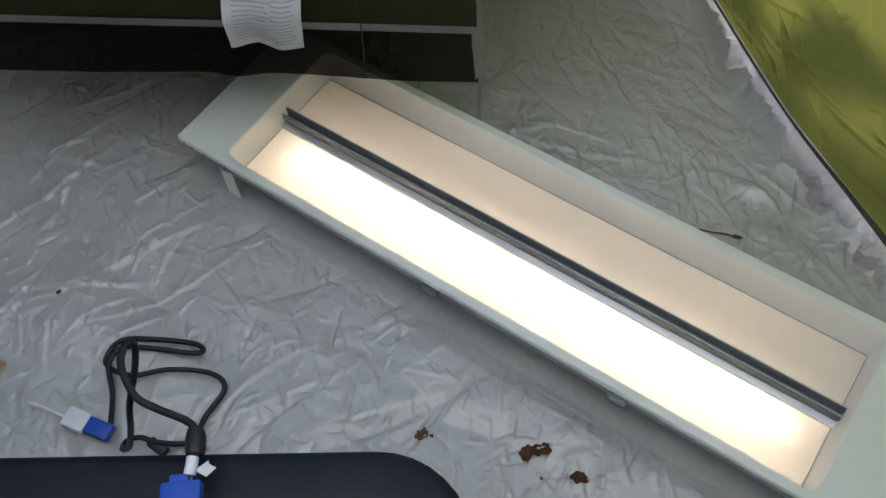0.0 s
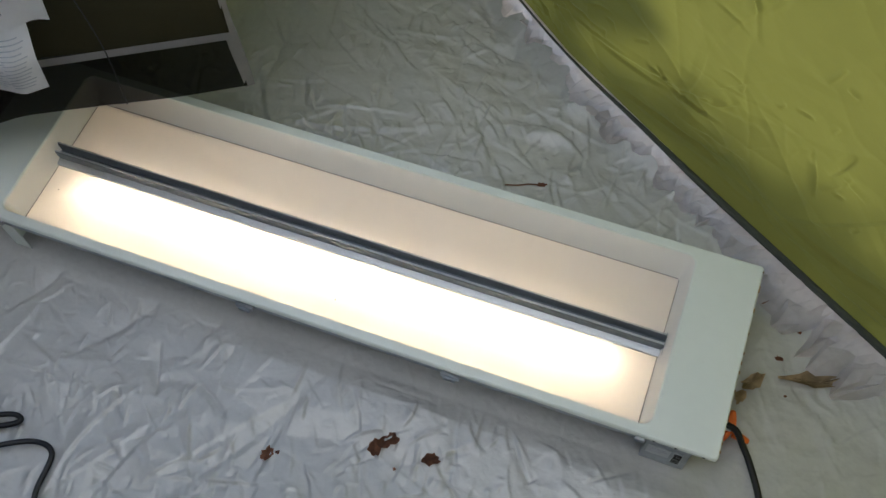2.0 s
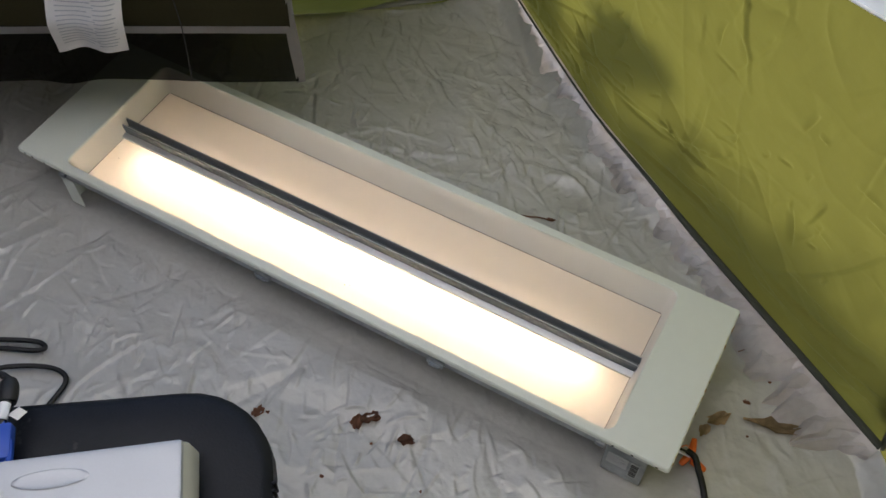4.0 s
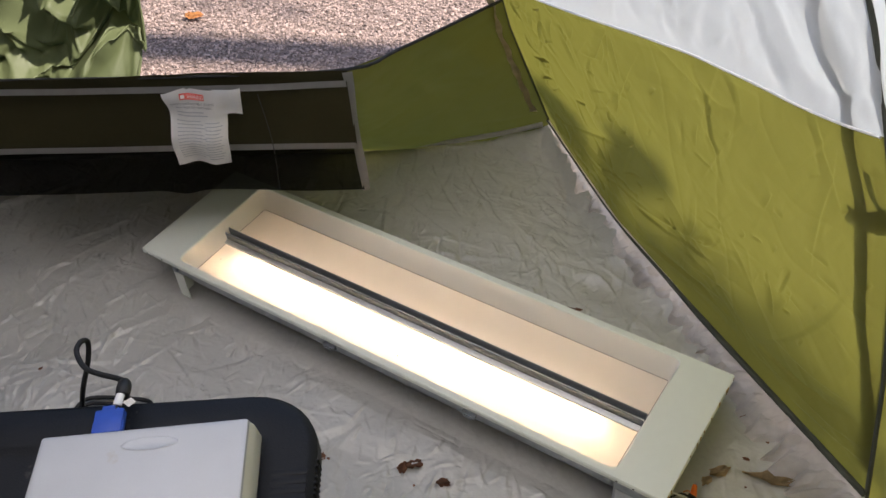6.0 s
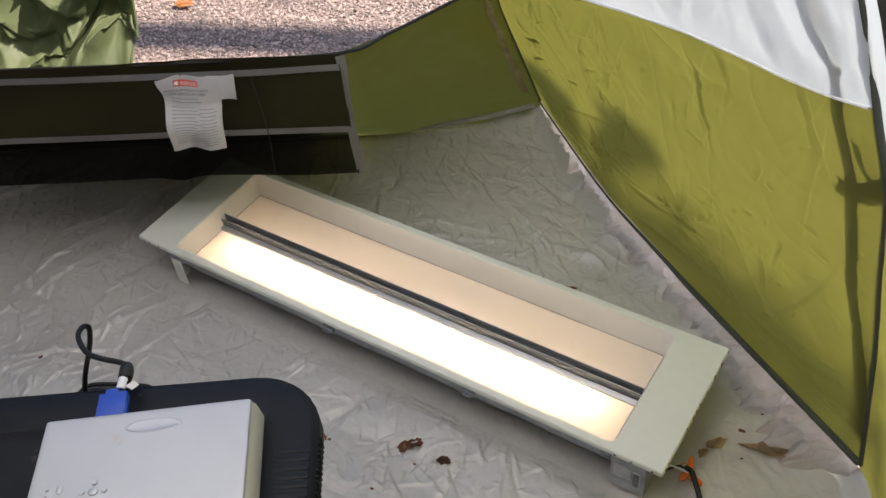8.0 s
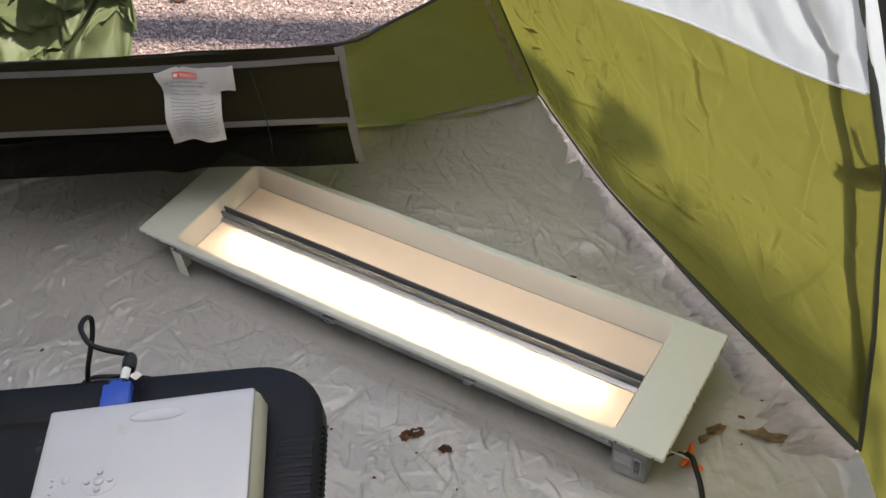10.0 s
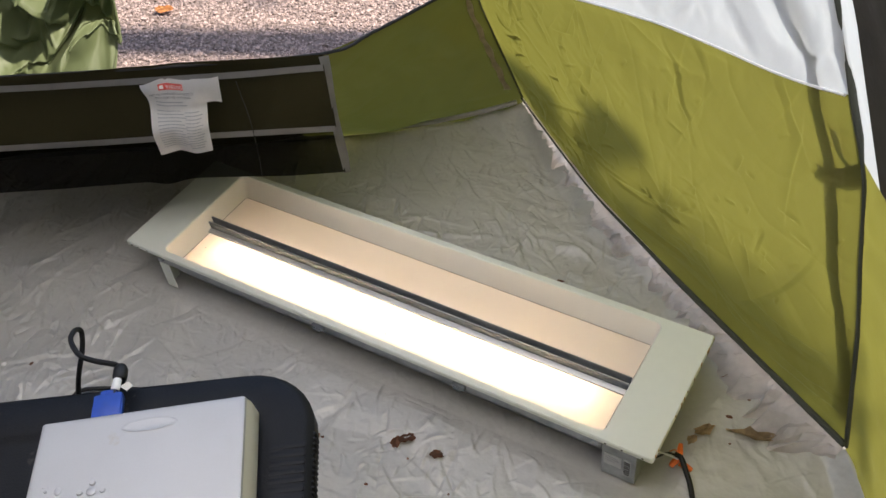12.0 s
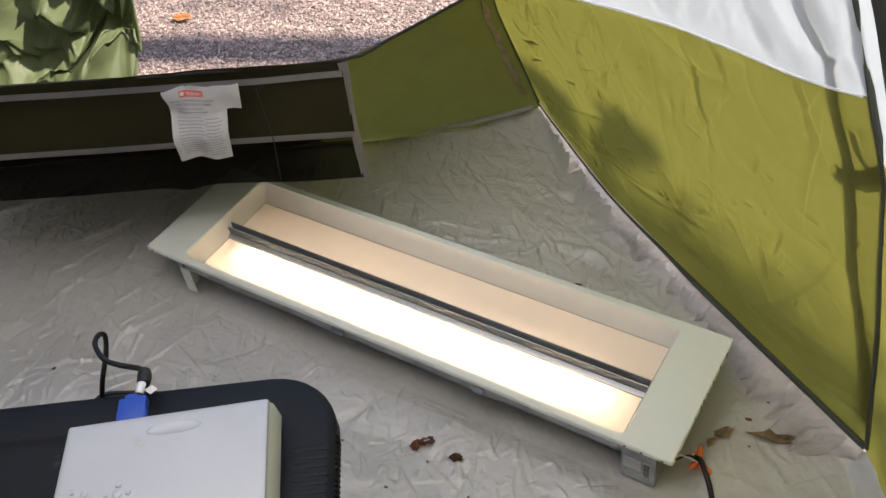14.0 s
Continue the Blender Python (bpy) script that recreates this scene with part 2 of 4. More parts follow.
def tube(points, radius, seg=10, steps=6, flat=1.0):
    """A round cord along points; radius may be a function of 0..1."""
    line = smooth_line(points, steps) if steps > 1 else [Vector(q) for q in points]
    rings, up = [], Vector((0.13, 0.21, 1)).normalized()
    for i, c in enumerate(line):
        d = (line[min(i + 1, len(line) - 1)] - line[max(i - 1, 0)]).normalized()
        side = d.cross(up)
        side = side.normalized() if side.length > 1e-4 else Vector((1, 0, 0))
        up = side.cross(d).normalized()
        r = radius(i / (len(line) - 1)) if callable(radius) else radius
        rings.append([c + r * (math.cos(a) * side + flat * math.sin(a) * up) for a in [2 * math.pi * k / seg for k in range(seg)]])
    return loft(rings, True, True)


TABLE = np.random.RandomState(4).uniform(-1, 1, (64, 256, 256))


def vnoise(x, y, seed=0, smooth=True):
    """Smooth noise of arrays x and y, one bump a unit."""
    t = TABLE[seed % 64]
    xi, yi = np.floor(x).astype(int), np.floor(y).astype(int)
    fx, fy = x - xi, y - yi
    if smooth:
        fx, fy = fx * fx * (3 - 2 * fx), fy * fy * (3 - 2 * fy)
    g = lambda a, b: t[a % 256, b % 256]
    return (g(xi, yi) * (1 - fx) + g(xi + 1, yi) * fx) * (1 - fy) + (g(xi, yi + 1) * (1 - fx) + g(xi + 1, yi + 1) * fx) * fy


def crinkle(x, y, slope, seed, lows=4.0, highs=18.0, count=7, sparse=0.0, long=0.38):
    """Creased cloth: irregular facets that meet in sharp folds, here and there, each set of folds with its own run."""
    rng = np.random.RandomState(seed)
    z = np.zeros_like(x)
    for i in range(count):
        a, f = rng.uniform(0, math.pi), lows * (highs / lows) ** (i / max(1, count - 1))
        k = seed * 7 + 3 * i
        wx = x + 0.25 / f * vnoise(x * f * 0.8 + 11, y * f * 0.8 + 4, k + 1)
        wy = y + 0.25 / f * vnoise(x * f * 0.8 + 2, y * f * 0.8 + 17, k + 2)
        p = (wx * math.cos(a) + wy * math.sin(a)) * f + rng.uniform(0, 90)
        q = (wy * math.cos(a) - wx * math.sin(a)) * f * long + rng.uniform(0, 90)
        fold = 0.5 - np.abs(vnoise(p, q, k, False))
        mask = np.clip(vnoise(x * f * 0.22 + 3.3 * i, y * f * 0.22 + 1.7, k + 2) * 1.6 + 0.55 - sparse, 0, 1)
        z += slope / f * fold * mask * (1 if i % 3 else -1)
    return z


def ridges(x, y, high, seed, lows, highs, count, sparse=0.0, sharp=9.0, long=0.4):
    """Narrow crisp creases, straight in short runs, standing up or sunk in otherwise flat cloth."""
    rng = np.random.RandomState(seed + 100)
    z = np.zeros_like(x)
    for i in range(count):
        a, f = rng.uniform(0, math.pi), lows * (highs / lows) ** (i / max(1, count - 1))
        k = seed * 5 + 4 * i
        p = (x * math.cos(a) + y * math.sin(a)) * f + rng.uniform(0, 90)
        q = (y * math.cos(a) - x * math.sin(a)) * f * long + rng.uniform(0, 90)
        line = np.exp(-np.abs(vnoise(p, q, k, False)) * sharp)
        mask = np.clip(vnoise(x * f * 0.35 + 3.3 * i, y * f * 0.35 + 1.7, k + 2) * 2.2 + 0.5 - sparse, 0, 1)
        z += high * line * mask * (1 if i % 2 else -0.8) * (lows / f) ** 0.6
    return z


def fold_lines(xs, ys, folds):
    """Crisp straight folds added one by one on a grid; folds: rows of x, y, angle, length, width, height, bend."""
    z = np.zeros((len(ys), len(xs)))
    for x, y, a, long, wide, high, bend in folds:
        c, sn = math.cos(a), math.sin(a)
        rx, ry = abs(c) * long / 2 + 4 * wide + 0.01, abs(sn) * long / 2 + 4 * wide + 0.01
        i0, i1 = np.searchsorted(xs, (x - rx, x + rx))
        j0, j1 = np.searchsorted(ys, (y - ry, y + ry))
        if i1 - i0 < 2 or j1 - j0 < 2:
            continue
        dx, dy = xs[None, i0:i1] - x, ys[j0:j1, None] - y
        along, off = (dx * c + dy * sn) / (long / 2), dy * c - dx * sn
        off = off + bend * long * along ** 2
        taper = np.clip(1 - along ** 2, 0, 1)
        edge = np.where(off > 0, np.clip(1 - off / (wide * 3.2), 0, 1) ** 1.5, np.clip(1 + off / (wide * 0.7), 0, 1))
        z[j0:j1, i0:i1] += high * edge * taper
    return z


def random_folds(count, seed, area, longs, slope, run=None, spread=9.0):
    """Rows for fold_lines, spread over area (x0, y0, x1, y1); run: the angle that most of them follow."""
    r = np.random.RandomState(seed)
    x, y = r.uniform(area[0], area[2], count), r.uniform(area[1], area[3], count)
    a = r.normal(run, spread, count) if run is not None else r.uniform(0, math.pi, count)
    long = longs[0] * (longs[1] / longs[0]) ** r.rand(count)
    wide = 0.0028 + 0.024 * long * r.uniform(0.5, 1.3, count)
    high = wide * slope * r.uniform(0.4, 1.3, count) * np.where(r.rand(count) > 0.35, 1, -1)
    return np.stack([x, y, a, long, wide, high, r.normal(0, 0.06, count)], 1)


def sheet(name, X, Y, Z, mat, parent=None, label="", keep=None):
    """A cloth-like mesh from three grids."""
    h, w = X.shape
    co = np.stack([X, Y, Z], -1).reshape(-1, 3)
    i = np.arange(h * w).reshape(h, w)
    f = np.stack([i[:-1, :-1], i[:-1, 1:], i[1:, 1:], i[1:, :-1]], -1).reshape(-1, 4)
    if keep is not None:
        f = f[keep.reshape(-1)[f].all(1)]
        used, f = np.unique(f, return_inverse=True)
        co, f = co[used], f.reshape(-1, 4)
    me = bpy.data.meshes.new(name)
    me.from_pydata(co.tolist(), [], f.tolist())
    me.materials.append(mat)
    me.shade_smooth()
    ob = new(name, me)
    if parent is not None:
        attach(ob, parent)
    if label:
        ob["label"] = label
    return ob


def pebble_mesh(name, spots, mat, seed, squash=0.7):
    """Many small angular stones in one mesh; spots: rows of x, y, z, size."""
    rng = np.random.RandomState(seed)
    base = np.array([(1, 0, 0), (-1, 0, 0), (0, 1, 0), (0, -1, 0), (0, 0, 1), (0, 0, -1),
                     (.6, .6, .6), (-.6, .6, .6), (.6, -.6, .6), (-.6, -.6, .6)], float)
    bmx = bmesh.new()
    for b in base:
        bmx.verts.new(b)
    bmesh.ops.convex_hull(bmx, input=bmx.verts)
    bmx.verts.index_update()
    faces = np.array([[v.index for v in f.verts] for f in bmx.faces if len(f.verts) == 3])
    n_used = len(bmx.verts)
    base = np.array([v.co for v in bmx.verts])
    bmx.free()
    n = len(spots)
    s = spots[:, 3][:, None, None]
    ang = rng.uniform(0, 6.28, n)
    jit = base[None] * (1 + rng.uniform(-0.3, 0.3, (n, n_used, 1))) * np.stack([rng.uniform(.7, 1.3, n), rng.uniform(.7, 1.2, n), rng.uniform(.5, .95, n) * squash / .7], -1)[:, None]
    c, sn = np.cos(ang)[:, None], np.sin(ang)[:, None]
    x, y = jit[..., 0] * c - jit[..., 1] * sn, jit[..., 0] * sn + jit[..., 1] * c
    co = np.stack([x, y, jit[..., 2]], -1) * s + spots[:, None, :3]
    f = (faces[None] + (np.arange(n) * n_used)[:, None, None]).reshape(-1, 3)
    me = bpy.data.meshes.new(name)
    me.from_pydata(co.reshape(-1, 3).tolist(), [], f.tolist())
    me.materials.append(mat)
    return new(name, me)


# ---------------------------------------------------------------- plan of the tent
U2, N2, O2 = np.array([0.866, 0.5]), np.array([-0.5, 0.866]), np.array([0.43, 0.276])   # along the open doorway, out of it


def door_xy(s, n):
    return O2[0] + s * U2[0] + n * N2[0], O2[1] + s * U2[1] + n * N2[1]


# the tent's upright seams: rows of z, x, y
EDGE = {
    0: [(0.075, 0.531, 0.855), (0.38, 0.490, 0.750), (0.60, 0.485, 0.680), (0.85, 0.49, 0.60), (1.70, 0.60, 0.15)],
    1: [(0.035, 1.480, 0.228), (0.30, 1.442, 0.237), (0.59, 1.390, 0.240), (0.85, 1.297, 0.255), (1.70, 1.00, 0.10)],
    2: [(0.03, 2.10, -0.75), (0.59, 2.02, -0.74), (1.70, 1.75, -0.68)],
    3: [(0.03, 2.00, -2.10), (0.59, 1.95, -2.0), (1.70, 1.70, -1.60)],
    4: [(0.03, -0.60, -2.10), (0.59, -0.55, -2.0), (1.70, -0.35, -1.60)],
    5: [(0.03, -1.45, -0.25), (0.59, -1.36, -0.25), (1.70, -0.85, -0.30)],
}
BASE_BEND = ([0.0, 0.13, 0.33, 0.62, 1.0], [0.0, -0.012, -0.035, -0.022, 0.0])   # how far the foot of the long wall bows inwards


def edge_at(k, z):
    e = np.array(EDGE[k])
    return np.interp(z, e[:, 0], e[:, 1]), np.interp(z, e[:, 0], e[:, 2])


def wall_point(k, j, u, z):
    (ax, ay), (bx, by) = edge_at(k, z), edge_at(j, z)
    return ax + (bx - ax) * u, ay + (by - ay) * u


def long_wall(u, z):
    x, y = wall_point(0, 1, u, z)
    bow = np.interp(u, *BASE_BEND) * np.clip(1 - z / 0.25, 0, 1)
    return x + 0.551 * bow, y + 0.834 * bow


# ---------------------------------------------------------------- ground outside
g = np.concatenate([-np.geomspace(400, 3, 12), np.linspace(-2.6, 2.6, 120), np.geomspace(3, 400, 12)])
GX, GY = np.meshgrid(g, g)
GZ = -0.065 + 0.012 * vnoise(GX * 1.3, GY * 1.3, 1) + 0.006 * vnoise(GX * 5, GY * 5, 2)
tagged(sheet("ground", GX, GY, GZ, M_GRAVEL), "pale pinkish gravel ground outside the tent", "ground", kind="structure")

rng = np.random.RandomState(3)
n_st = 62000
sx, sy = rng.uniform(-1.5, 0.35, n_st), rng.uniform(0.35, 1.75, n_st)
keep = ((sx - O2[0]) * N2[0] + (sy - O2[1]) * N2[1] > 0.47) & (sy < 1.1 * sx + 3.3)
sx, sy = sx[keep], sy[keep]
size = rng.uniform(0.0024, 0.0056, len(sx)) * np.where(rng.rand(len(sx)) > 0.97, 1.9, 1.0)
sz = -0.063 + 0.012 * vnoise(sx * 1.3, sy * 1.3, 1) + 0.006 * vnoise(sx * 5, sy * 5, 2) + size * rng.uniform(-0.4, 0.35, len(sx))
tagged(pebble_mesh("gravel", np.stack([sx, sy, sz, size], 1), M_PEBBLE, 5), "small pale pink and grey gravel stones in sun", "gravel", kind="stuff")

# ---------------------------------------------------------------- tent
# floor: one crinkled sheet that turns up at the walls
fx = np.concatenate([np.linspace(-1.7, -0.8, 30)[:-1], np.linspace(-0.8, 1.62, 1080), np.linspace(1.62, 2.3, 24)[1:]])
fy = np.concatenate([np.linspace(-2.3, -0.62, 50)[:-1], np.linspace(-0.62, 0.93, 690), np.linspace(0.93, 1.1, 6)[1:]])
FX, FY = np.meshgrid(fx, fy)


def inside_distance(x, y):
    """How far a place on the floor lies inside the foot of the walls."""
    d = np.full_like(x, 9.0)
    ks = [0, 1, 2, 3, 4, 5]
    for k in ks:
        a, b = np.array(EDGE[k][0][1:]), np.array(EDGE[(k + 1) % 6][0][1:])
        t = (b - a) / np.linalg.norm(b - a)
        inward = np.array([t[1], -t[0]])
        own = (x - a[0]) * inward[0] + (y - a[1]) * inward[1]
        if k == 0:
            along = ((x - a[0]) * t[0] + (y - a[1]) * t[1]) / np.linalg.norm(b - a)
            own = own + np.interp(along, *BASE_BEND)
        d = np.minimum(d, own)
    return d


DI = inside_distance(FX, FY)
SPAN = (-0.85, -0.65, 1.65, 0.95)
FZ = 0.45 * crinkle(FX, FY, 0.16, 2, 3, 8, 4) + crinkle(FX, FY, 0.11, 3, 8, 26, 6, 0.2, 0.24) + 0.004 * vnoise(FX * 2.2, FY * 2.2, 8)
creases = fold_lines(fx, fy, random_folds(4200, 60, SPAN, (0.010, 0.034), 0.62))
creases += fold_lines(fx, fy, random_folds(2000, 61, SPAN, (0.02, 0.07), 0.80))
creases += fold_lines(fx, fy, random_folds(1900, 62, SPAN, (0.025, 0.11), 0.78, radians(118), 0.35))
creases += fold_lines(fx, fy, random_folds(700, 63, SPAN, (0.05, 0.20), 0.48))
creases += fold_lines(fx, fy, random_folds(110, 64, (-0.85, -0.65, 0.6, 0.3), (0.15, 0.45), 0.46, radians(70), 0.22))
creases += fold_lines(fx, fy, random_folds(70, 65, (0.3, 0.3, 1.5, 0.85), (0.12, 0.35), 0.48, radians(-15), 0.5))
FZ += creases * np.clip(1.0 - 0.65 * np.clip((FX - 1.02) / 0.18, 0, 1), 0, 1)
to_wall = (0.531 - FX) * 0.551 + (0.855 - FY) * 0.834
FZ += crinkle(FX, FY, 0.22, 5, 12, 34, 6, 0.1) * np.clip(1.2 - to_wall / 0.22, 0, 1)
under = np.clip(1 - np.maximum(np.maximum(-0.005 - FX, FX - 1.22), np.maximum(-0.005 - FY, FY - 0.31)) / 0.03, 0, 1)
FZ = FZ * (1 - 0.8 * under) - FZ.mean() - 0.004 * under
FZ = np.where(under > 0.5, np.minimum(FZ, -0.001), FZ)
curl = np.clip(1 - DI / 0.035, 0, 1.0) * np.clip((FX - 0.45) / 0.12, 0, 1)
back = (FX - 0.531) * 0.4875 - (FY - 0.855) * 0.873
slope_up = np.clip(1 - np.maximum(back, 0) / 0.18, 0, 1)
FZ = FZ * (1 - 0.7 * curl) + 0.022 * curl ** 1.3 + 0.05 * np.exp(-np.hypot(FX - 0.531, FY - 0.855) / 0.22) * np.maximum(curl ** 1.3, slope_up)
floor_ob = sheet("floor", FX, FY, FZ, M_TARP, keep=DI > -0.014)
tagged(floor_ob, "crinkled silver-grey plastic tarp tent floor", "tent floor", kind="structure")


def floor_z(x, y):
    return float(FZ[np.abs(fy - y).argmin(), np.abs(fx - x).argmin()])


def cloth_wall(name, fn, z_low, z_high, nu, nv, mat, seed, slope=0.10, inward=(0.0, 0.0), label="", u0=0.0, u1=1.0, size=1.0, sparse=0.25, still=0.04, folds=None):
    """A stretched cloth between a lower and an upper line, both functions of u."""
    u, v = np.meshgrid(np.linspace(u0, u1, nu), np.linspace(0, 1, nv))
    zl, zh = z_low(u), z_high(u)
    z = zl + (zh - zl) * v
    x, y = fn(u, z)
    w = 0.75 * crinkle(u * size, z, slope, seed, 8, 40, 8, sparse) + ridges(u * size, z, 0.055 * slope, seed, 3, 14, 9, 0.3, 16.0) + 0.006 * vnoise(u * size * 2.5, z * 2.5, seed + 3)
    if folds is not None:
        w += fold_lines(u[0] * size, np.linspace(0, 0.6, nv), folds)
    w *= np.clip(np.minimum(v, 1 - v) / still, 0, 1) * np.clip(np.minimum(u - u0, u1 - u) / (u1 - u0) / 0.03, 0, 1)
    return tagged(sheet(name, x + inward[0] * w, y + inward[1] * w, z, mat), label, "tent wall", kind="structure")


erng = np.random.RandomState(29)
eu, ev = np.meshgrid(np.linspace(0.0, 1, 100), np.linspace(0, 1, 6))
eu = np.clip(eu + erng.uniform(-0.0035, 0.0035, eu.shape) * (eu > 0) * (eu < 1), 0, 1)
spike = np.abs(vnoise(eu * 16, 0 * eu, 23, False)) + 0.6 * np.abs(vnoise(eu * 45, 0 * eu, 24, False))
lean = np.interp(eu, [0.0, 0.07, 0.2, 0.35, 0.5, 0.68, 0.88, 1.0], [0.004, 0.016, 0.036, 0.034, 0.026, 0.062, 0.085, 0.03]) * (0.45 + 0.95 * spike * np.clip(eu / 0.4, 0.35, 1))
ez = (np.interp(eu, [0.0, 0.13, 0.33, 0.62, 1.0], [0.075, 0.06, 0.055, 0.042, 0.035]) + 0.004) * ev - 0.004 * (1 - ev)
ez = ez + erng.uniform(-0.005, 0.007, eu.shape) * np.clip(4 * ev * (1 - ev), 0, 1)
ex_, ey_ = long_wall(eu, np.interp(eu, [0, 1], [0.07, 0.035]))
ein = lean * (1 - ev) + 0.002 + erng.uniform(-0.004, 0.004, eu.shape) * np.clip(4 * ev * (1 - ev), 0, 1)
edge_ob = sheet("wall_east_foot", ex_ - 0.551 * ein, ey_ - 0.834 * ein, ez, M_TARP_EDGE)
edge_ob.data.shade_flat()
tagged(edge_ob, "pale crinkled tarp edge turned up along the green wall", "tent floor", kind="structure")
SEAM_U, SEAM_Z = [0.0, 0.485, 0.625, 0.76, 0.88, 1.0], [0.50, 0.628, 0.658, 0.675, 0.686, 0.712]
seam = lambda u: np.interp(u, SEAM_U, SEAM_Z)
foot = lambda u: np.interp(u, [0.0, 0.13, 0.33, 0.62, 1.0], [0.075, 0.06, 0.055, 0.042, 0.035]) + 0.0 * u
const = lambda c: (lambda u: c + 0.0 * u)
WALL_FOLDS = np.concatenate([
    random_folds(60, 71, (0.02, 0.25, 0.45, 0.6), (0.03, 0.13), 1.01, radians(75), 0.5),
    random_folds(45, 72, (0.40, 0.12, 1.13, 0.55), (0.02, 0.08), 0.94, radians(40), 0.6),
    random_folds(24, 73, (0.15, 0.03, 1.05, 0.16), (0.12, 0.40), 0.57, radians(4), 0.12),
    random_folds(20, 74, (0.05, 0.02, 0.40, 0.20), (0.08, 0.20), 0.81, radians(-50), 0.3),
    random_folds(16, 75, (0.10, 0.10, 1.05, 0.58), (0.15, 0.40), 0.41, radians(60), 0.5)])
cloth_wall("wall_east", long_wall, foot, seam, 480, 270, M_GREEN, 11, 0.07, (0.551, 0.834), "translucent lime green nylon tent wall lit from outside", size=1.13, sparse=0.5, folds=WALL_FOLDS)
cloth_wall("wall_east_upper", long_wall, seam, const(1.7), 160, 150, M_WHITE_NYLON, 12, 0.14, (0.551, 0.834), "translucent white nylon upper tent wall", size=1.13, sparse=0.1)
side = lambda a, b: (lambda u, z: wall_point(a, b, u, z))
cloth_wall("wall_south_east", side(1, 2), const(-0.01), const(0.62), 80, 50, M_GREEN, 13, 0.12, (0.8, 0.5), "translucent lime green nylon tent wall", size=1.2)
cloth_wall("wall_south_east_upper", side(1, 2), const(0.62), const(1.7), 20, 60, M_WHITE_NYLON, 14, 0.06, (0.8, 0.5), "white nylon strip beside the tent's side door", u1=0.055, size=1.2)
cloth_wall("wall_south_east_door", side(1, 2), const(0.62), const(1.7), 60, 50, M_DARK, 15, 0.1, (0.8, 0.5), "dark cloth panel of the tent's side door", u0=0.055, size=1.2)
cloth_wall("wall_south", side(2, 3), const(0.0), const(1.7), 60, 60, M_SHADE, 16, 0.1, (1, 0), "unseen grey nylon tent wall, darkened to cut light", size=1.3)
cloth_wall("wall_west", side(4, 5), const(0.0), const(1.7), 60, 60, M_SHADE, 17, 0.1, (-1, 0), "unseen grey nylon tent wall, darkened to cut light", size=2.0)
cloth_wall("wall_entrance", side(3, 4), const(0.0), const(1.7), 60, 60, M_SHADE, 18, 0.05, (0, -1), "unseen grey nylon tent wall at the entrance, darkened to cut light", size=2.0)
cloth_wall("wall_north_lintel", side(5, 0), const(1.35), const(1.7), 60, 20, M_SHADE, 19, 0.05, (-0.5, 0.87), "white nylon over the open back doorway", size=2.2)

# roof; its unseen entrance-side faces are darkened to cut light from behind the camera
ring = [(*edge_at(k, 1.7), 1.7) for k in range(6)]
bm = bmesh.new()
rv = [bm.verts.new([float(c) for c in p]) for p in ring]
inner = [bm.verts.new((0.45 + (p[0] - 0.45) * 0.45, -0.7 + (p[1] + 0.7) * 0.45, 1.88)) for p in ring]
for i in range(6):
    face = bm.faces.new((rv[i], rv[(i + 1) % 6], inner[(i + 1) % 6], inner[i]))
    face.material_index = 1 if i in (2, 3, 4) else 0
bm.faces.new(inner)
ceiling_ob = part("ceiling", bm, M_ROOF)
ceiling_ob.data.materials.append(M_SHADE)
tagged(ceiling_ob, "thin white nylon tent roof in the sun, darkened on the entrance side to cut light", "tent roof", kind="structure")

# doorway sill: cloth that sags inwards from the foot of the back wall to its free upper hem
su = np.linspace(0, 1, 200)
foot_s = np.interp(su, [0, 0.8, 1], [-1.9, 0.0, 0.377])
hem = np.array([(-1.9, 0.04, 0.60), (-1.2, 0.0, 0.535), (-0.62, 0.0, 0.522), (-0.31, 0.0, 0.520), (-0.008, 0.02, 0.512), (0.077, 0.119, 0.490), (0.198, 0.254, 0.476), (0.2715, 0.350, 0.460)])
hem_u = [0, 0.3, 0.55, 0.68, 0.8, 0.86, 0.94, 1.0]
SV, SUU = np.meshgrid(np.linspace(0, 1, 70), su, indexing="ij")
bx, by = door_xy(np.interp(SUU, su, foot_s), 0.45)
bx, by, bz = np.where(SUU > 0.999, 0.531, bx), np.where(SUU > 0.999, 0.855, by), np.interp(np.interp(SUU, su, foot_s), [-1.9, -0.08, 0.14, 0.26, 0.377], [-0.01, -0.002, 0.018, 0.034, 0.062]) - 0.02
tx, ty = door_xy(np.interp(SUU, hem_u, hem[:, 0]), np.interp(SUU, hem_u, hem[:, 1]))
tz = np.interp(SUU, hem_u, hem[:, 2])
SX, SY, SZ = bx + (tx - bx) * SV, by + (ty - by) * SV, bz + (tz - bz) * SV
ex, ey = edge_at(0, bz + (0.46 - bz) * SV)
near = np.clip((SUU - 0.95) / 0.05, 0, 1) ** 2
SX, SY = SX + (ex - SX) * near, SY + (ey - SY) * near
sw = (crinkle(SUU * 2.3, SV * 0.7, 0.10, 21, 3, 16, 7, 0.2) + fold_lines(su * 2.3, np.linspace(0, 0.6, 70), random_folds(90, 66, (1.2, 0.02, 2.3, 0.58), (0.06, 0.25), 0.30, 0.35, 0.5)) + 0.012 * vnoise(SUU * 8, SV * 3, 22)) * np.clip(np.minimum(SV, 1 - SV) / 0.08, 0, 1) * np.clip((1 - SUU) / 0.04, 0, 1)
SX, SY = SX - 0.5 * sw, SY + 0.8 * sw
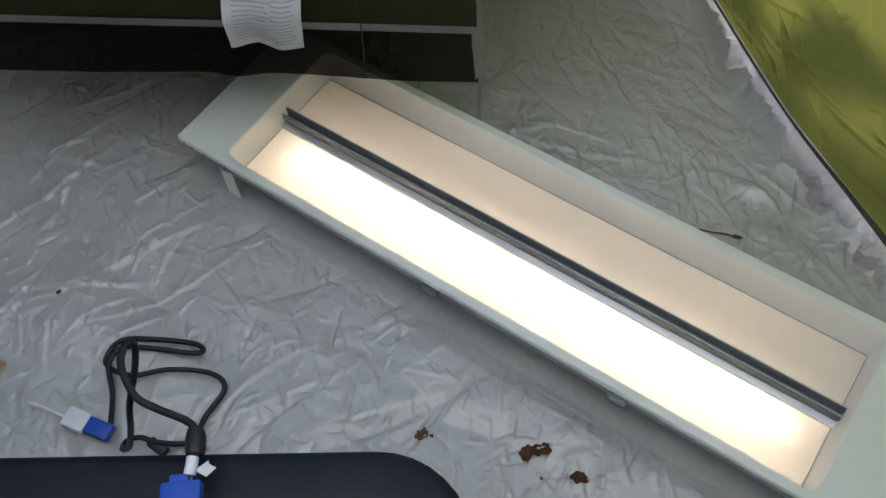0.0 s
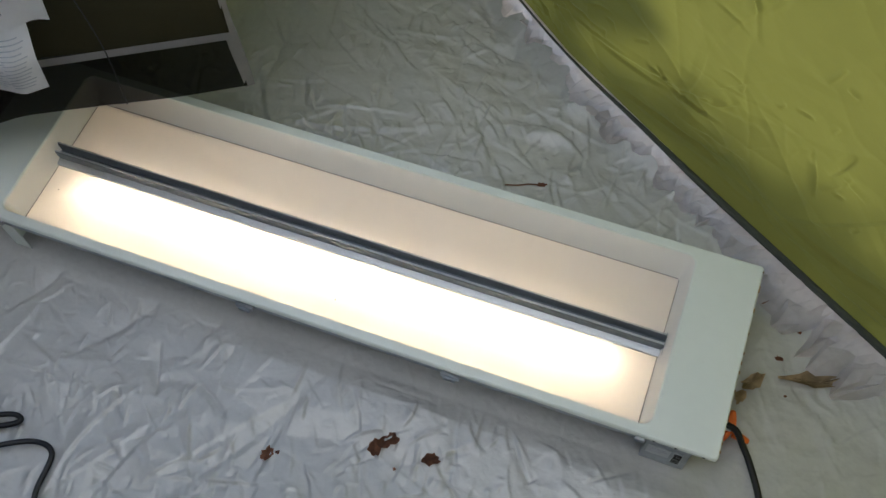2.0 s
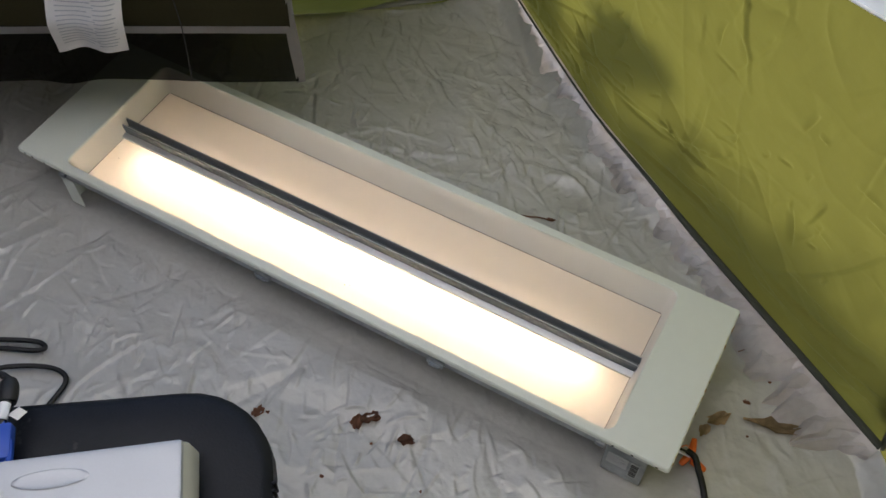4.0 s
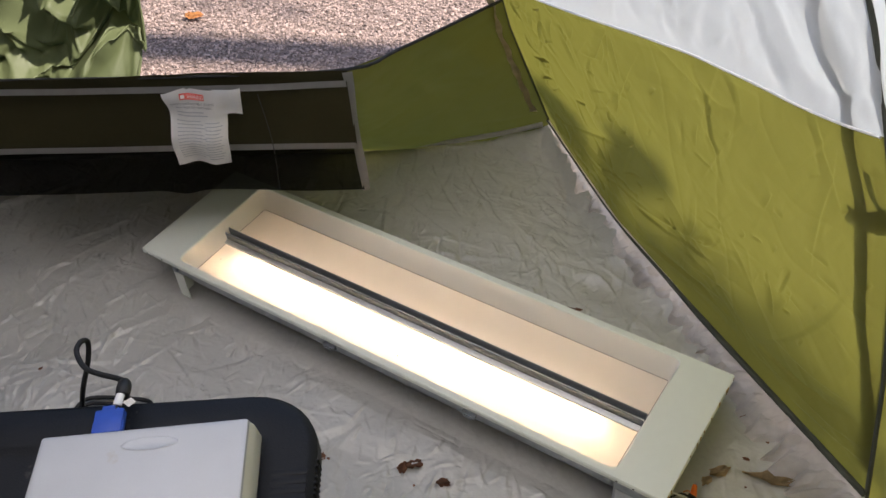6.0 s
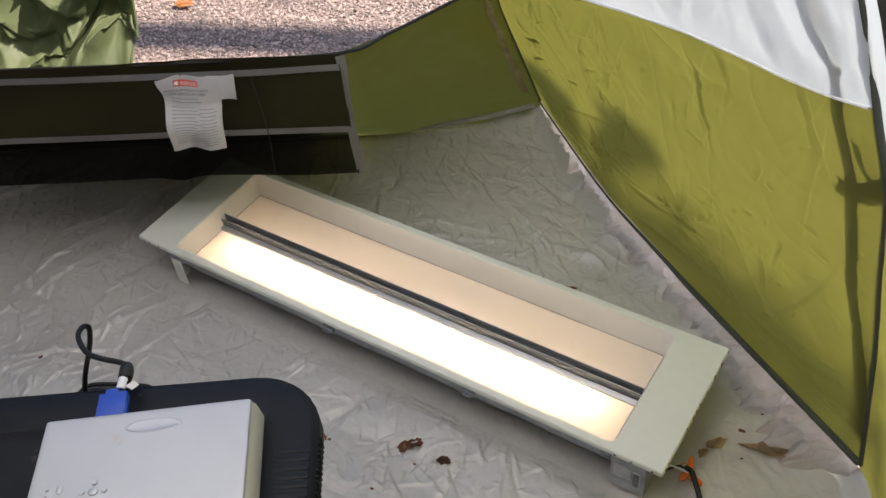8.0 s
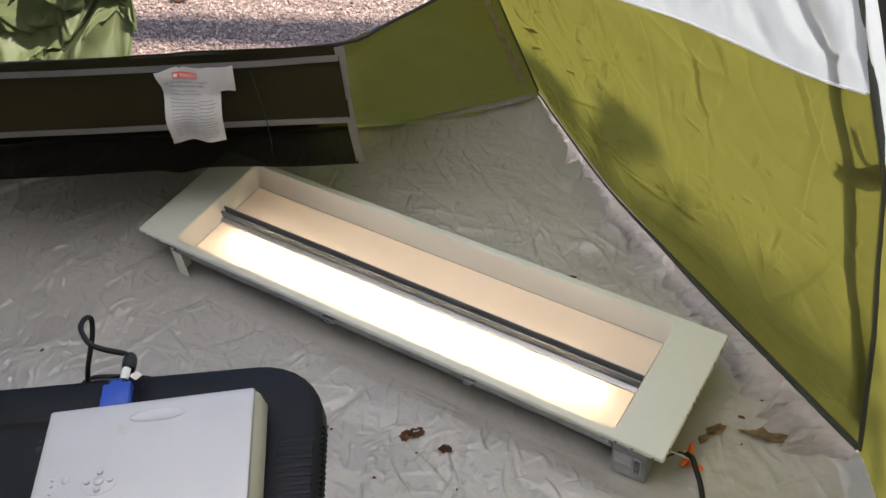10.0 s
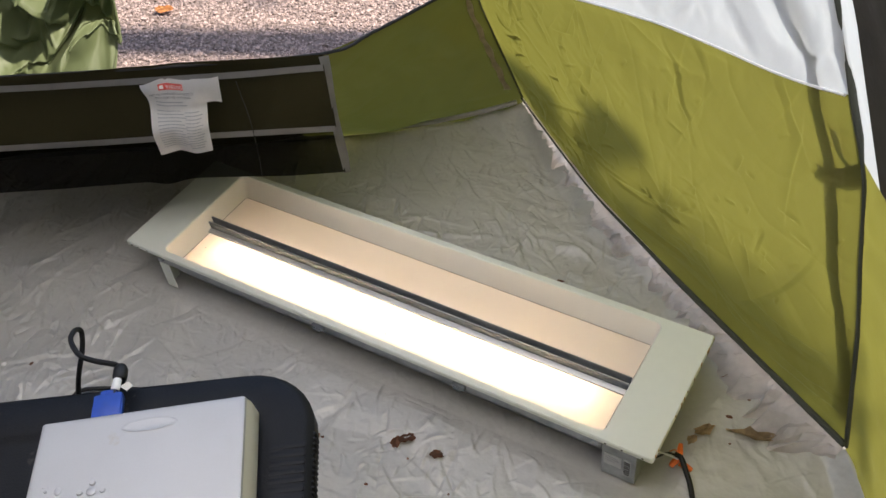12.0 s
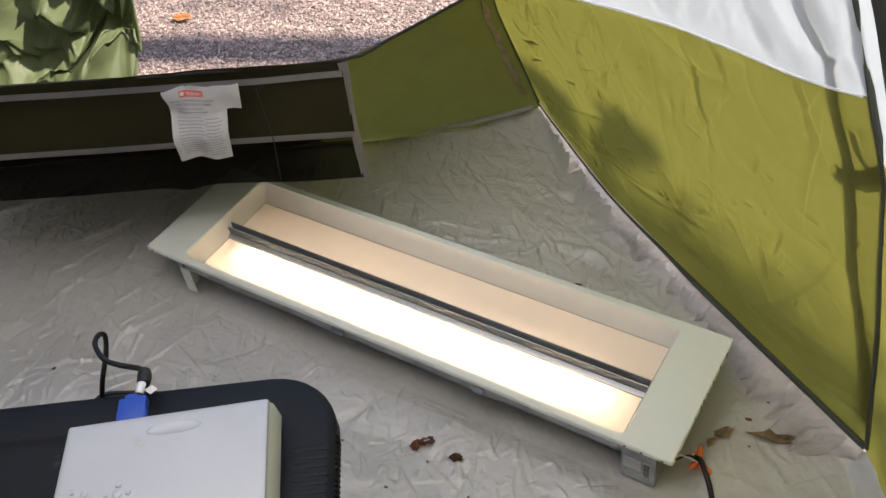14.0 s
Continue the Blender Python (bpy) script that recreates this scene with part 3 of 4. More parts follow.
# left of the split the sill is dark, added to block light onto the floor
split = 144
tagged(sheet("wall_north_sill", SX[:, split:], SY[:, split:], SZ[:, split:], M_GREEN), "lime green nylon sill of the open back doorway", "tent wall", kind="structure")
tagged(sheet("wall_north_sill_dark", SX[:, :split + 1], SY[:, :split + 1], SZ[:, :split + 1], M_OLIVE), "dark olive sill part added behind the organiser to keep light off the floor, sagging inwards", "tent wall", kind="structure")


def cord(name, pts, r, mat, label, cat, kind="structure", steps=4, flat=1.0):
    return tagged(part(name, tube(pts, r, 8, steps, flat), mat), label, cat, kind=kind)


def on_wall(u, z, out=0.0):
    x, y = long_wall(u, z)
    return (float(x) + 0.551 * out, float(y) + 0.834 * out, float(z))


hem_line = [(*[float(c) for c in door_xy(s, n)], z) for s, n, z in hem]
cord("trim_sill_hem", hem_line, 0.0035, M_STRAP, "black bound hem of the doorway sill", "hem")
cord("trim_sill_foot", [(*[float(c) for c in door_xy(s, 0.424 + 0.03 * max(0, s))], float(np.interp(s, [-1.9, -0.08, 0.14, 0.26, 0.377], [0.006, 0.014, 0.034, 0.052, 0.078]))) for s in (-1.8, -1.0, -0.4, -0.1, 0.05, 0.14, 0.26, 0.36)], 0.0065, M_TRIM, "grey seam tape where sill meets floor", "seam")
cord("trim_floor_seam", [on_wall(u, foot(u) + 0.002, -0.006) for u in (0.0, 0.13, 0.33, 0.5, 0.62, 0.8, 1.0)], lambda t: 0.002 + 0.004 * min(1, max(0, t * 3 - 1)), M_PIPING, "dark piping along the foot of the green wall", "seam")
tape = loft([[Vector((float(edge_at(0, z)[0]) - 0.004 + w, float(edge_at(0, z)[1]) - 0.034 + 0.5 * w, z)) for w in (-0.009 + 0.0015 * math.sin(140 * z), 0.004 + 0.0025 * math.sin(93 * z + 2))]
             for z in np.linspace(0.13, 1.66, 130)], closed=False)
bmesh.ops.solidify(tape, geom=tape.faces[:], thickness=0.0012)
tagged(part("trim_corner_tape", tape, M_TAN_TAPE), "tan frayed seam tape up the tent's corner", "seam", kind="structure")
cord("trim_corner_seam", [(*[float(c) for c in edge_at(0, z)], z) for z in (0.08, 0.2, 0.38, 0.6, 0.85, 1.2, 1.68)], 0.004, M_PIPING, "dark bound seam in the tent's corner", "seam")
cord("trim_white_seam", [on_wall(u, seam(u), -0.003) for u in np.linspace(0.01, 0.99, 14)], 0.0022, M_TAG, "grey seam tape between green and white nylon", "seam")
cord("trim_pole_sleeve", [(*[float(c) for c in edge_at(1, z)], z) for z in (0.03, 0.15, 0.3, 0.45, 0.59, 0.7, 0.85, 1.2, 1.68)], 0.0055, M_PIPING, "dark pole sleeve between two tent walls", "sleeve")

# ---------------------------------------------------------------- light fixture lying on its back
L, W, H = 1.214, 0.302, 0.105
OX0, OX1, OY0, OY1 = 0.098, 1.119, 0.016, 0.286      # opening of the rim
DX0, DX1, DY0, DY1, DZ = 0.108, 1.106, 0.030, 0.269, 0.054   # lens panels
fixture = thing("light_fixture", L / 2, W / 2, 0.0, "long white enamelled ceiling light fixture lying face up, one lamp lit", "light fixture")


def ring_pts(x0, y0, x1, y1, r, z):
    return [(x, y, z) for x, y in rounded(x0, y0, x1, y1, r)]


part("rim", loft([
    ring_pts(0.004, 0.004, L - 0.004, W - 0.004, 0.004, H - 0.010),
    ring_pts(0.0, 0.0, L, W, 0.005, H - 0.010),
    ring_pts(0.0, 0.0, L, W, 0.005, H - 0.0025),
    ring_pts(0.002, 0.002, L - 0.002, W - 0.002, 0.005, H),
    ring_pts(OX0 - 0.002, OY0 - 0.001, OX1 + 0.002, OY1 + 0.001, 0.016, H),
    ring_pts(OX0, OY0, OX1, OY1, 0.015, H - 0.0025)]), M_PAINT, fixture, "white enamelled steel rim with chipped edges")
part("recess", loft([
    ring_pts(OX0, OY0, OX1, OY1, 0.015, H - 0.0025),
    ring_pts(DX0, DY0, DX1, DY1, 0.004, DZ - 0.001)]), M_REFLECT, fixture, "white sloping inner walls")
part("housing", loft([
    ring_pts(0.088, 0.0035, L - 0.094, W - 0.0035, 0.004, H - 0.009),
    ring_pts(0.088, 0.0035, L - 0.094, W - 0.0035, 0.004, H - 0.030),
    ring_pts(0.090, 0.010, L - 0.096, W - 0.010, 0.004, H - 0.034),
    ring_pts(0.100, 0.046, L - 0.104, W - 0.040, 0.004, 0.001),
    ring_pts(0.101, 0.047, L - 0.105, W - 0.041, 0.003, -0.001)], False, True), M_GALV, fixture, "grey steel pan under the rim")
part("reflector", loft([
    ring_pts(DX0 - 0.004, DY0 - 0.004, DX1 + 0.004, DY1 + 0.004, 0.004, DZ - 0.003),
    ring_pts(DX0, DY0 + 0.022, DX1, DY1 - 0.022, 0.004, 0.008)], False, True), M_REFLECT, fixture, "white inner reflector")
BAR_Y = 0.154
part("lens_panel", box((DX0, DY0, DZ - 0.002), (DX1, BAR_Y - 0.012, DZ), 0.0006, 1), M_DIFFUSER, fixture, "frosted lens glowing over the lit tube")
part("lens_panel", box((DX0, BAR_Y + 0.012, DZ - 0.002), (DX1, DY1, DZ), 0.0006, 1), M_DIFFUSER, fixture, "frosted lens over the unlit side")
lamp = part("lamp_tube", tube([(DX0 + 0.05, 0.108, 0.028), (0.4, 0.108, 0.028), (0.8, 0.108, 0.028), (DX1 - 0.05, 0.108, 0.028)], 0.008, 12, 2), M_TUBE, fixture, "lit warm white fluorescent tube")
part("lamp_divider", box((DX0, BAR_Y - 0.006, 0.009), (DX1, BAR_Y + 0.006, 0.022), 0.001, 1), M_REFLECT, fixture)
for a, b in (((DX0, DY1), (DX1, DY1)), ((DX1, DY0), (DX1, DY1)), ((DX0, DY0), (DX0, DY1))):
    part("gasket", box((a[0] - 0.0006, a[1] - 0.0006, DZ - 0.001), (b[0] + 0.0006, b[1] + 0.0006, DZ + 0.0008), 0.0003, 1), M_GASKET, fixture)
for x, y, r in ((0.632, 0.065, 0.0011), (0.640, 0.068, 0.0006), (0.110 + 0.022, 0.095, 0.0010)):
    bm = bmesh.new()
    bmesh.ops.create_circle(bm, cap_ends=True, radius=r, segments=8)
    part("speck", turned(bm, pose(x, y, DZ + 0.0008)), M_STRAP, fixture, "tiny dark speck on the lens")
# centre bar: a channel with two raised ribs
BX0, BX1 = 0.094, 1.110
prof = [(-0.0075, 0.0), (-0.0075, 0.020), (-0.0055, 0.022), (-0.0040, 0.020), (-0.0035, 0.011), (0.0045, 0.011), (0.0055, 0.023), (0.0080, 0.026), (0.0105, 0.024), (0.0125, 0.0)]
part("centre_bar", loft([[(x, BAR_Y + dy, DZ + 0.0015 + dz) for dy, dz in prof] for x in (BX0, BX1)], True, True), M_ALU_DARK, fixture, "dark aluminium channel down the middle")
for dy, dz in ((-0.0056, 0.0222), (0.0080, 0.0262), (0.0005, 0.0118)):
    part("bar_rib", box((BX0, BAR_Y + dy - 0.0009, DZ + 0.0010 + dz), (BX1, BAR_Y + dy + 0.0009, DZ + 0.0022 + dz), 0.0003, 1), M_ALU, fixture, "bright edge of the channel")
flange = [(-0.0185, 0.0), (-0.0185, 0.0035), (-0.0175, 0.0045), (-0.0080, 0.0060), (-0.0078, 0.0)]
part("bar_flange", loft([[(x, BAR_Y + dy, DZ + 0.0012 + dz) for dy, dz in flange] for x in (BX0 + 0.008, BX1 - 0.002)], True, True), M_ALU, fixture, "pale aluminium flange along the bar")
for x in (BX0 - 0.002, BX1):
    part("end_clip", box((x, BAR_Y - 0.018, DZ - 0.004), (x + 0.002, BAR_Y + 0.018, DZ + 0.016), 0.0005, 1), M_GALV, fixture)
# bracket that carries one end, and latches along the side
foot_bm = box((0.083, 0.006, 0.0), (0.086, 0.040, H - 0.030), 0.0006, 1)
box((0.083, 0.004, 0.0), (0.112, 0.0065, H - 0.034), 0.0006, 1, foot_bm)
part("end_bracket", foot_bm, M_PAINT, fixture, "white folded steel bracket")
part("clip_tab", box((0.094, -0.004, H - 0.020), (0.106, 0.006, H - 0.011), 0.001, 1), M_GALV, fixture)
part("clip_tab", box((1.104, -0.004, H - 0.020), (1.118, 0.006, H - 0.011), 0.001, 1), M_GALV, fixture, "bright steel clip")
for x in (0.52, 0.84):
    lb = box((x - 0.014, -0.004, H - 0.026), (x + 0.014, 0.006, H - 0.016), 0.001, 1)
    box((x - 0.009, -0.007, H - 0.027), (x + 0.009, 0.0, H - 0.020), 0.001, 1, lb)
    part("latch", lb, M_GALV, fixture)
for x in (0.018, 0.035, 0.062, L - 0.018, L - 0.055, L - 0.085):
    bm = bmesh.new()
    bmesh.ops.create_circle(bm, cap_ends=True, radius=0.0022, segments=10)
    part("rim_hole", turned(bm, pose(x, -0.0006, H - 0.0062, 90)), M_STRAP, fixture)
driver = part("wiring_box", box((1.1205, 0.006, 0.0), (1.184, 0.110, H - 0.018), 0.0015, 1), M_GALV, fixture, "galvanised steel wiring box with paper labels")
part("label", box((1.126, 0.0046, 0.034), (1.158, 0.0054, 0.066)), M_LABEL, driver, "white printed rating label")
part("label", box((1.162, 0.0046, 0.020), (1.175, 0.0054, 0.066)), M_LABEL, driver, "white barcode label")
for k in range(7):
    part("print_bar", box((1.163, 0.0038, 0.024 + 0.0058 * k), (1.174, 0.0044, 0.0262 + 0.0058 * k + 0.001 * (k % 2))), M_STRAP, driver)
for k, wd in enumerate((0.022, 0.026, 0.018)):
    part("print_bar", box((1.129, 0.0038, 0.056 - 0.006 * k), (1.129 + wd, 0.0044, 0.0585 - 0.006 * k)), M_PRINT, driver)
rust_rng = np.random.RandomState(8)
rust = bmesh.new()
for k in range(14):
    y = rust_rng.uniform(0.004, W - 0.004)
    s = rust_rng.uniform(0.0006, 0.0017)
    box((L - s * 0.7, y - s * 1.6, H - 0.004 - rust_rng.uniform(0, 0.008)), (L + 0.0006, y + s * 1.6, H + 0.0004), 0, 1, rust)
tagged(part("edge_wear", rust, M_RUST, fixture, "rusty chips along the end edge"), kind="stuff")

# wires and connectors at the fixture's end
lead = thing("power_lead", 1.24, 0.08, 0.0, "black power lead joined to the fixture with orange wire nuts", "power lead")
part("cable", tube([(1.228, 0.085, 0.020), (1.240, 0.078, 0.026), (1.252, 0.066, 0.018), (1.270, 0.045, 0.008), (1.292, 0.000, 0.009), (1.315, -0.07, 0.010), (1.36, -0.20, 0.010),
                    (1.45, -0.42, 0.010), (1.60, -0.70, 0.010)], 0.0048, 10), M_RUBBER, lead)


def wire_nut(a, b):
    a, b = Vector(a), Vector(b)
    rings = []
    d = (b - a).normalized()
    s = d.cross(Vector((0, 0, 1))).normalized()
    q = s.cross(d)
    for t, r in ((0, .0045), (0.02, .0058), (0.55, .0056), (0.9, .0044), (1.0, .0032)):
        rings.append([a + (b - a) * t + r * (1 + 0.06 * (k % 2)) * (math.cos(k * math.pi / 6) * s + math.sin(k * math.pi / 6) * q) for k in range(12)])
    return loft(rings, True, True)


part("wire_nut", wire_nut((1.236, 0.080, 0.010), (1.229, 0.104, 0.030)), M_ORANGE, lead, "orange plastic wire nut")
part("wire_nut", wire_nut((1.238, 0.078, 0.012), (1.262, 0.075, 0.007)), M_ORANGE, lead, "orange plastic wire nut")
part("wire_nut", wire_nut((1.232, 0.082, 0.012), (1.226, 0.066, 0.007)), M_ORANGE, lead, "orange plastic wire nut")
part("wire", tube([(1.178, 0.050, 0.040), (1.195, 0.060, 0.042), (1.215, 0.074, 0.026), (1.234, 0.080, 0.016)], 0.0017, 8), M_WHITEP, lead, "white wire")
part("wire", tube([(1.178, 0.055, 0.020), (1.195, 0.062, 0.016), (1.215, 0.082, 0.020), (1.233, 0.084, 0.016)], 0.0019, 8), M_RUBBER, lead, "black wire")
part("wire", tube([(1.216, 0.086, 0.020), (1.224, 0.092, 0.022), (1.234, 0.084, 0.018)], 0.0014, 8), M_COPPER, lead, "copper earth wire")

# ---------------------------------------------------------------- storage tote
TA, TB = Vector((0.823, 0.568, 0)), Vector((0.568, -0.823, 0))    # along its back edge, towards the camera
TC = Vector((0.784, -0.265, 0))                                   # its corner
TOTE = Matrix(((TA.x, -TB.x, 0, TC.x), (TA.y, -TB.y, 0, TC.y), (0, 0, 1, 0), (0, 0, 0, 1)))
LZ = 0.415
tote = thing("storage_tote", 0.55, -0.6, 0.0, "black plastic storage tote with a ribbed snap-on lid", "storage tote")
TX0, TY0 = -0.82, -0.52


def rr(i, r, z):
    return [TOTE @ Vector((x, y, z)) for x, y in rounded(TX0 + i, TY0 + i, -i, -i, r, 8)]


part("tub", loft([rr(0.075, 0.06, 0.0), rr(0.070, 0.065, 0.006), rr(0.030, 0.08, LZ - 0.045), rr(0.030, 0.08, LZ - 0.012)], True), M_TOTE, tote)
lid = part("lid", loft([rr(0.012, 0.09, LZ - 0.045), rr(0.002, 0.10, LZ - 0.044), rr(0.0, 0.10, LZ - 0.036), rr(0.001, 0.10, LZ - 0.010), rr(0.008, 0.095, LZ - 0.002), rr(0.014, 0.09, LZ),
                        rr(0.068, 0.060, LZ + 0.001), rr(0.073, 0.055, LZ - 0.001), rr(0.078, 0.05, LZ - 0.005), rr(0.086, 0.045, LZ - 0.0065)], False, True), M_TOTE, tote, "black lid with a sunken middle")
for k in range(11):
    y = -0.138 - 0.0135 * k
    part("rib", turned(box((-0.058, y - 0.0042, LZ - 0.002), (-0.010, y + 0.0042, LZ + 0.0012), 0.0010, 2), TOTE), M_TOTE, lid)
for k in range(26):
    y = -0.115 - 0.0085 * k
    part("edge_rib", turned(box((-0.003, y - 0.0018, LZ - 0.034), (0.0022, y + 0.0018, LZ - 0.008), 0.001, 1), TOTE), M_TOTE, lid)

# ---------------------------------------------------------------- projector on the tote
PA, PB = Vector((0.797, 0.604, 0)), Vector((0.604, -0.797, 0))
PC = Vector((0.762, -0.381, 0))
PROJ = Matrix(((PA.x, -PB.x, 0, PC.x), (PA.y, -PB.y, 0, PC.y), (0, 0, 1, 0), (0, 0, 0, 1)))
PZ0, PZ1, PWD, PDP = LZ - 0.0065, 0.465, 0.276, 0.215
projector = thing("projector", 0.72, -0.55, PZ0, "silver plastic video projector standing on the black tote", "projector")


def pr(i, r, z):
    return [PROJ @ Vector((x, y, z)) for x, y in rounded(-PWD + i, -PDP + i, -i, -i, r, 4)]


part("base", loft([pr(-0.006, 0.006, PZ0 + 0.002), pr(-0.007, 0.005, PZ0 + 0.008), pr(-0.0035, 0.004, PZ1 - 0.018), pr(0.0005, 0.004, PZ1 - 0.006)], True), M_IVORY, projector, "pale ivory lower casing")
part("top_cover", loft([pr(0.0005, 0.004, PZ1 - 0.006), pr(0.0, 0.004, PZ1 - 0.0055), pr(0.0003, 0.004, PZ1 - 0.003), pr(0.0012, 0.004, PZ1 - 0.0008), pr(0.003, 0.004, PZ1), pr(0.0035, 0.004, PZ1 + 0.0001), pr(0.010, 0.004, PZ1 + 0.0001)], False, True), M_SILVER, projector, "brushed silver top cover")
for x, y in ((-0.03, -0.03), (-PWD + 0.03, -0.03), (-0.03, -PDP + 0.03), (-PWD + 0.03, -PDP + 0.03)):
    part("foot", turned(box((x - 0.009, y - 0.009, PZ0 - 0.0005), (x + 0.009, y + 0.009, PZ0 + 0.005), 0.002, 1), PROJ), M_RUBBER, projector)


def ell(cx, cy, rx, ry, z, n=28):
    return [PROJ @ Vector((cx + rx * math.cos(2 * math.pi * k / n), cy + ry * math.sin(2 * math.pi * k / n), z)) for k in range(n)]


part("finger_grip", loft([ell(-0.128, -0.027, 0.038, 0.0105, PZ1 + 0.0003), ell(-0.128, -0.027, 0.036, 0.0092, PZ1 + 0.0012), ell(-0.128, -0.028, 0.032, 0.0070, PZ1 + 0.0008), ell(-0.128, -0.030, 0.024, 0.0035, PZ1 + 0.0005)], False, True),
     M_SILVER, projector, "shallow oval finger grip")


def button(cx, cy, rx, ry, h, mat=M_SILVER, name="button"):
    part(name, loft([ell(cx, cy, rx, ry, PZ1 - 0.0005, 16), ell(cx, cy, rx, ry, PZ1 + h * 0.7, 16), ell(cx, cy, rx * 0.75, ry * 0.75, PZ1 + h, 16)], False, True), mat, projector)


BC = PROJ.inverted() @ Vector((0.682, -0.592, 0))
button(BC.x, BC.y, 0.024, 0.020, 0.0008, name="button_dial")
for dx, dy, r in ((0, 0, 0.0065), (-0.0145, 0, 0.004), (0.0145, 0, 0.004), (0, 0.0125, 0.004), (0, -0.0125, 0.004)):
    button(BC.x + dx, BC.y + dy, r, r * 0.9, 0.0032)
for dx, dy, rx, ry in ((-0.044, 0.008, 0.0045, 0.006), (-0.044, -0.016, 0.0075, 0.006), (-0.060, 0.010, 0.0022, 0.0022), (-0.060, 0.001, 0.0022, 0.0022), (-0.060, -0.010, 0.0022, 0.0022)):
    button(BC.x + dx, BC.y + dy, rx, ry, 0.002)
for dx, dy, wd in ((-0.006, 0.020, 0.012), (-0.006, -0.019, 0.012), (-0.066, 0.016, 0.010)):
    part("print_bar", turned(box((BC.x + dx, BC.y + dy, PZ1 + 0.0002), (BC.x + dx + wd, BC.y + dy + 0.0012, PZ1 + 0.0006)), PROJ), M_PRINT, projector)

# ---------------------------------------------------------------- video cable
def floor_top(x, y, r=0.014):
    return max(floor_z(x + i * r, y + j * r) for i in (-1, 0, 1) for j in (-1, 0, 1))


def laid(points):
    """Lifts what lies low onto the creased floor."""
    return [(x, y, z + max(0.0, floor_top(x, y)) if z < 0.02 else z) for x, y, z in points]


vga = thing("video_cable", 0.25, -0.36, 0.0, "black video cable with blue plugs coiled on the floor", "video cable")
PL = Matrix(((0.77, -0.64, 0, 0.595), (0.64, 0.77, 0, -0.487), (0, 0, 1, 0.444), (0, 0, 0, 1)))
plug = part("plug", turned(box((-0.020, -0.008, -0.008), (0.020, 0.032, 0.008), 0.003, 2), PL), M_BLUE, vga, "blue plastic plug at the projector")
part("plug_step", turned(box((-0.012, 0.030, -0.006), (0.012, 0.040, 0.006), 0.002, 2), PL), M_BLUE, plug)
for x in (-0.018, 0.018):
    part("thumbscrew", turned(tube([(x, -0.012, 0.003), (x, 0.0, 0.003), (x, 0.012, 0.003)], 0.0035, 8, 2), PL), M_BLUE, plug)
part("sleeve", tube([(0.577, -0.453, 0.448), (0.573, -0.446, 0.449), (0.568, -0.438, 0.449)], 0.0062, 10, 3), M_WHITEP, vga, "white cable sleeve")
part("paper_tag", loft([[(0.577, -0.444, 0.445), (0.581, -0.431, 0.445)], [(0.584, -0.447, 0.454), (0.587, -0.434, 0.453)], [(0.591, -0.445, 0.446), (0.593, -0.433, 0.446)], [(0.585, -0.442, 0.440), (0.588, -0.431, 0.440)]], closed=False), M_TAG, vga, "curled white paper tag")
part("ferrite", tube([(0.566, -0.435, 0.443), (0.556, -0.424, 0.441), (0.545, -0.414, 0.436)], lambda t: 0.0105 - 0.002 * abs(2 * t - 1) ** 3, 14, 4), M_RUBBER, vga, "black ferrite sleeve on the cable")
part("cable", tube(laid([(0.583, -0.462, 0.446), (0.567, -0.435, 0.446), (0.537, -0.411, 0.432), (0.489, -0.417, 0.424), (0.462, -0.420, 0.424), (0.432, -0.410, 0.420), (0.409, -0.396, 0.413), (0.395, -0.378, 0.404),
                    (0.394, -0.370, 0.392), (0.400, -0.385, 0.368), (0.404, -0.418, 0.325), (0.385, -0.432, 0.25), (0.335, -0.440, 0.13), (0.275, -0.440, 0.03), (0.262, -0.425, 0.010), (0.275, -0.410, 0.009), (0.300, -0.402, 0.008), (0.341, -0.374, 0.009), (0.333, -0.330, 0.008),
                    (0.326, -0.280, 0.007), (0.290, -0.274, 0.007), (0.237, -0.306, 0.010), (0.200, -0.345, 0.014), (0.155, -0.355, 0.010), (0.136, -0.345, 0.008), (0.138, -0.312, 0.008), (0.175, -0.284, 0.007),
                    (0.235, -0.250, 0.007), (0.256, -0.252, 0.007), (0.240, -0.266, 0.007), (0.195, -0.290, 0.007), (0.150, -0.318, 0.009), (0.150, -0.352, 0.012), (0.190, -0.385, 0.008), (0.235, -0.432, 0.010)]), 0.0042, 10, 7), M_RUBBER, vga)
part("cable_joint", turned(box((0.287, -0.414, 0.001), (0.320, -0.398, 0.015), 0.003, 2), pose(0, 0, floor_top(0.304, -0.406))), M_RUBBER, vga)
V2 = pose(0.222, -0.437, max(floor_top(0.222, -0.437), floor_top(0.185, -0.445)), 0, 0, 12)
part("plug", turned(box((-0.022, -0.013, 0.002), (0.020, 0.013, 0.017), 0.003, 2), V2), M_BLUE, vga, "blue plastic plug lying on the floor")
capm = part("plug_cap", turned(box((-0.060, -0.016, 0.001), (-0.020, 0.016, 0.018), 0.004, 2), V2), M_WHITEP, vga, "white plastic plug cap")
part("cap_strap", tube(laid([(0.163, -0.452, 0.010), (0.135, -0.456, 0.008), (0.100, -0.464, 0.007)]), 0.0022, 8), M_WHITEP, vga)
part("cap_tip", tube(laid([(0.108, -0.4625, 0.008), (0.102, -0.4635, 0.008), (0.095, -0.465, 0.008)]), 0.0046, 8, 2), M_WHITEP, vga)

# ---------------------------------------------------------------- hanging organiser on the sill
organiser = thing("hanging_organiser", *[float(c) for c in door_xy(-0.3, -0.01)], 0.245, "black and olive mesh pocket organiser with grey trim", "organiser")
S0 = -0.80


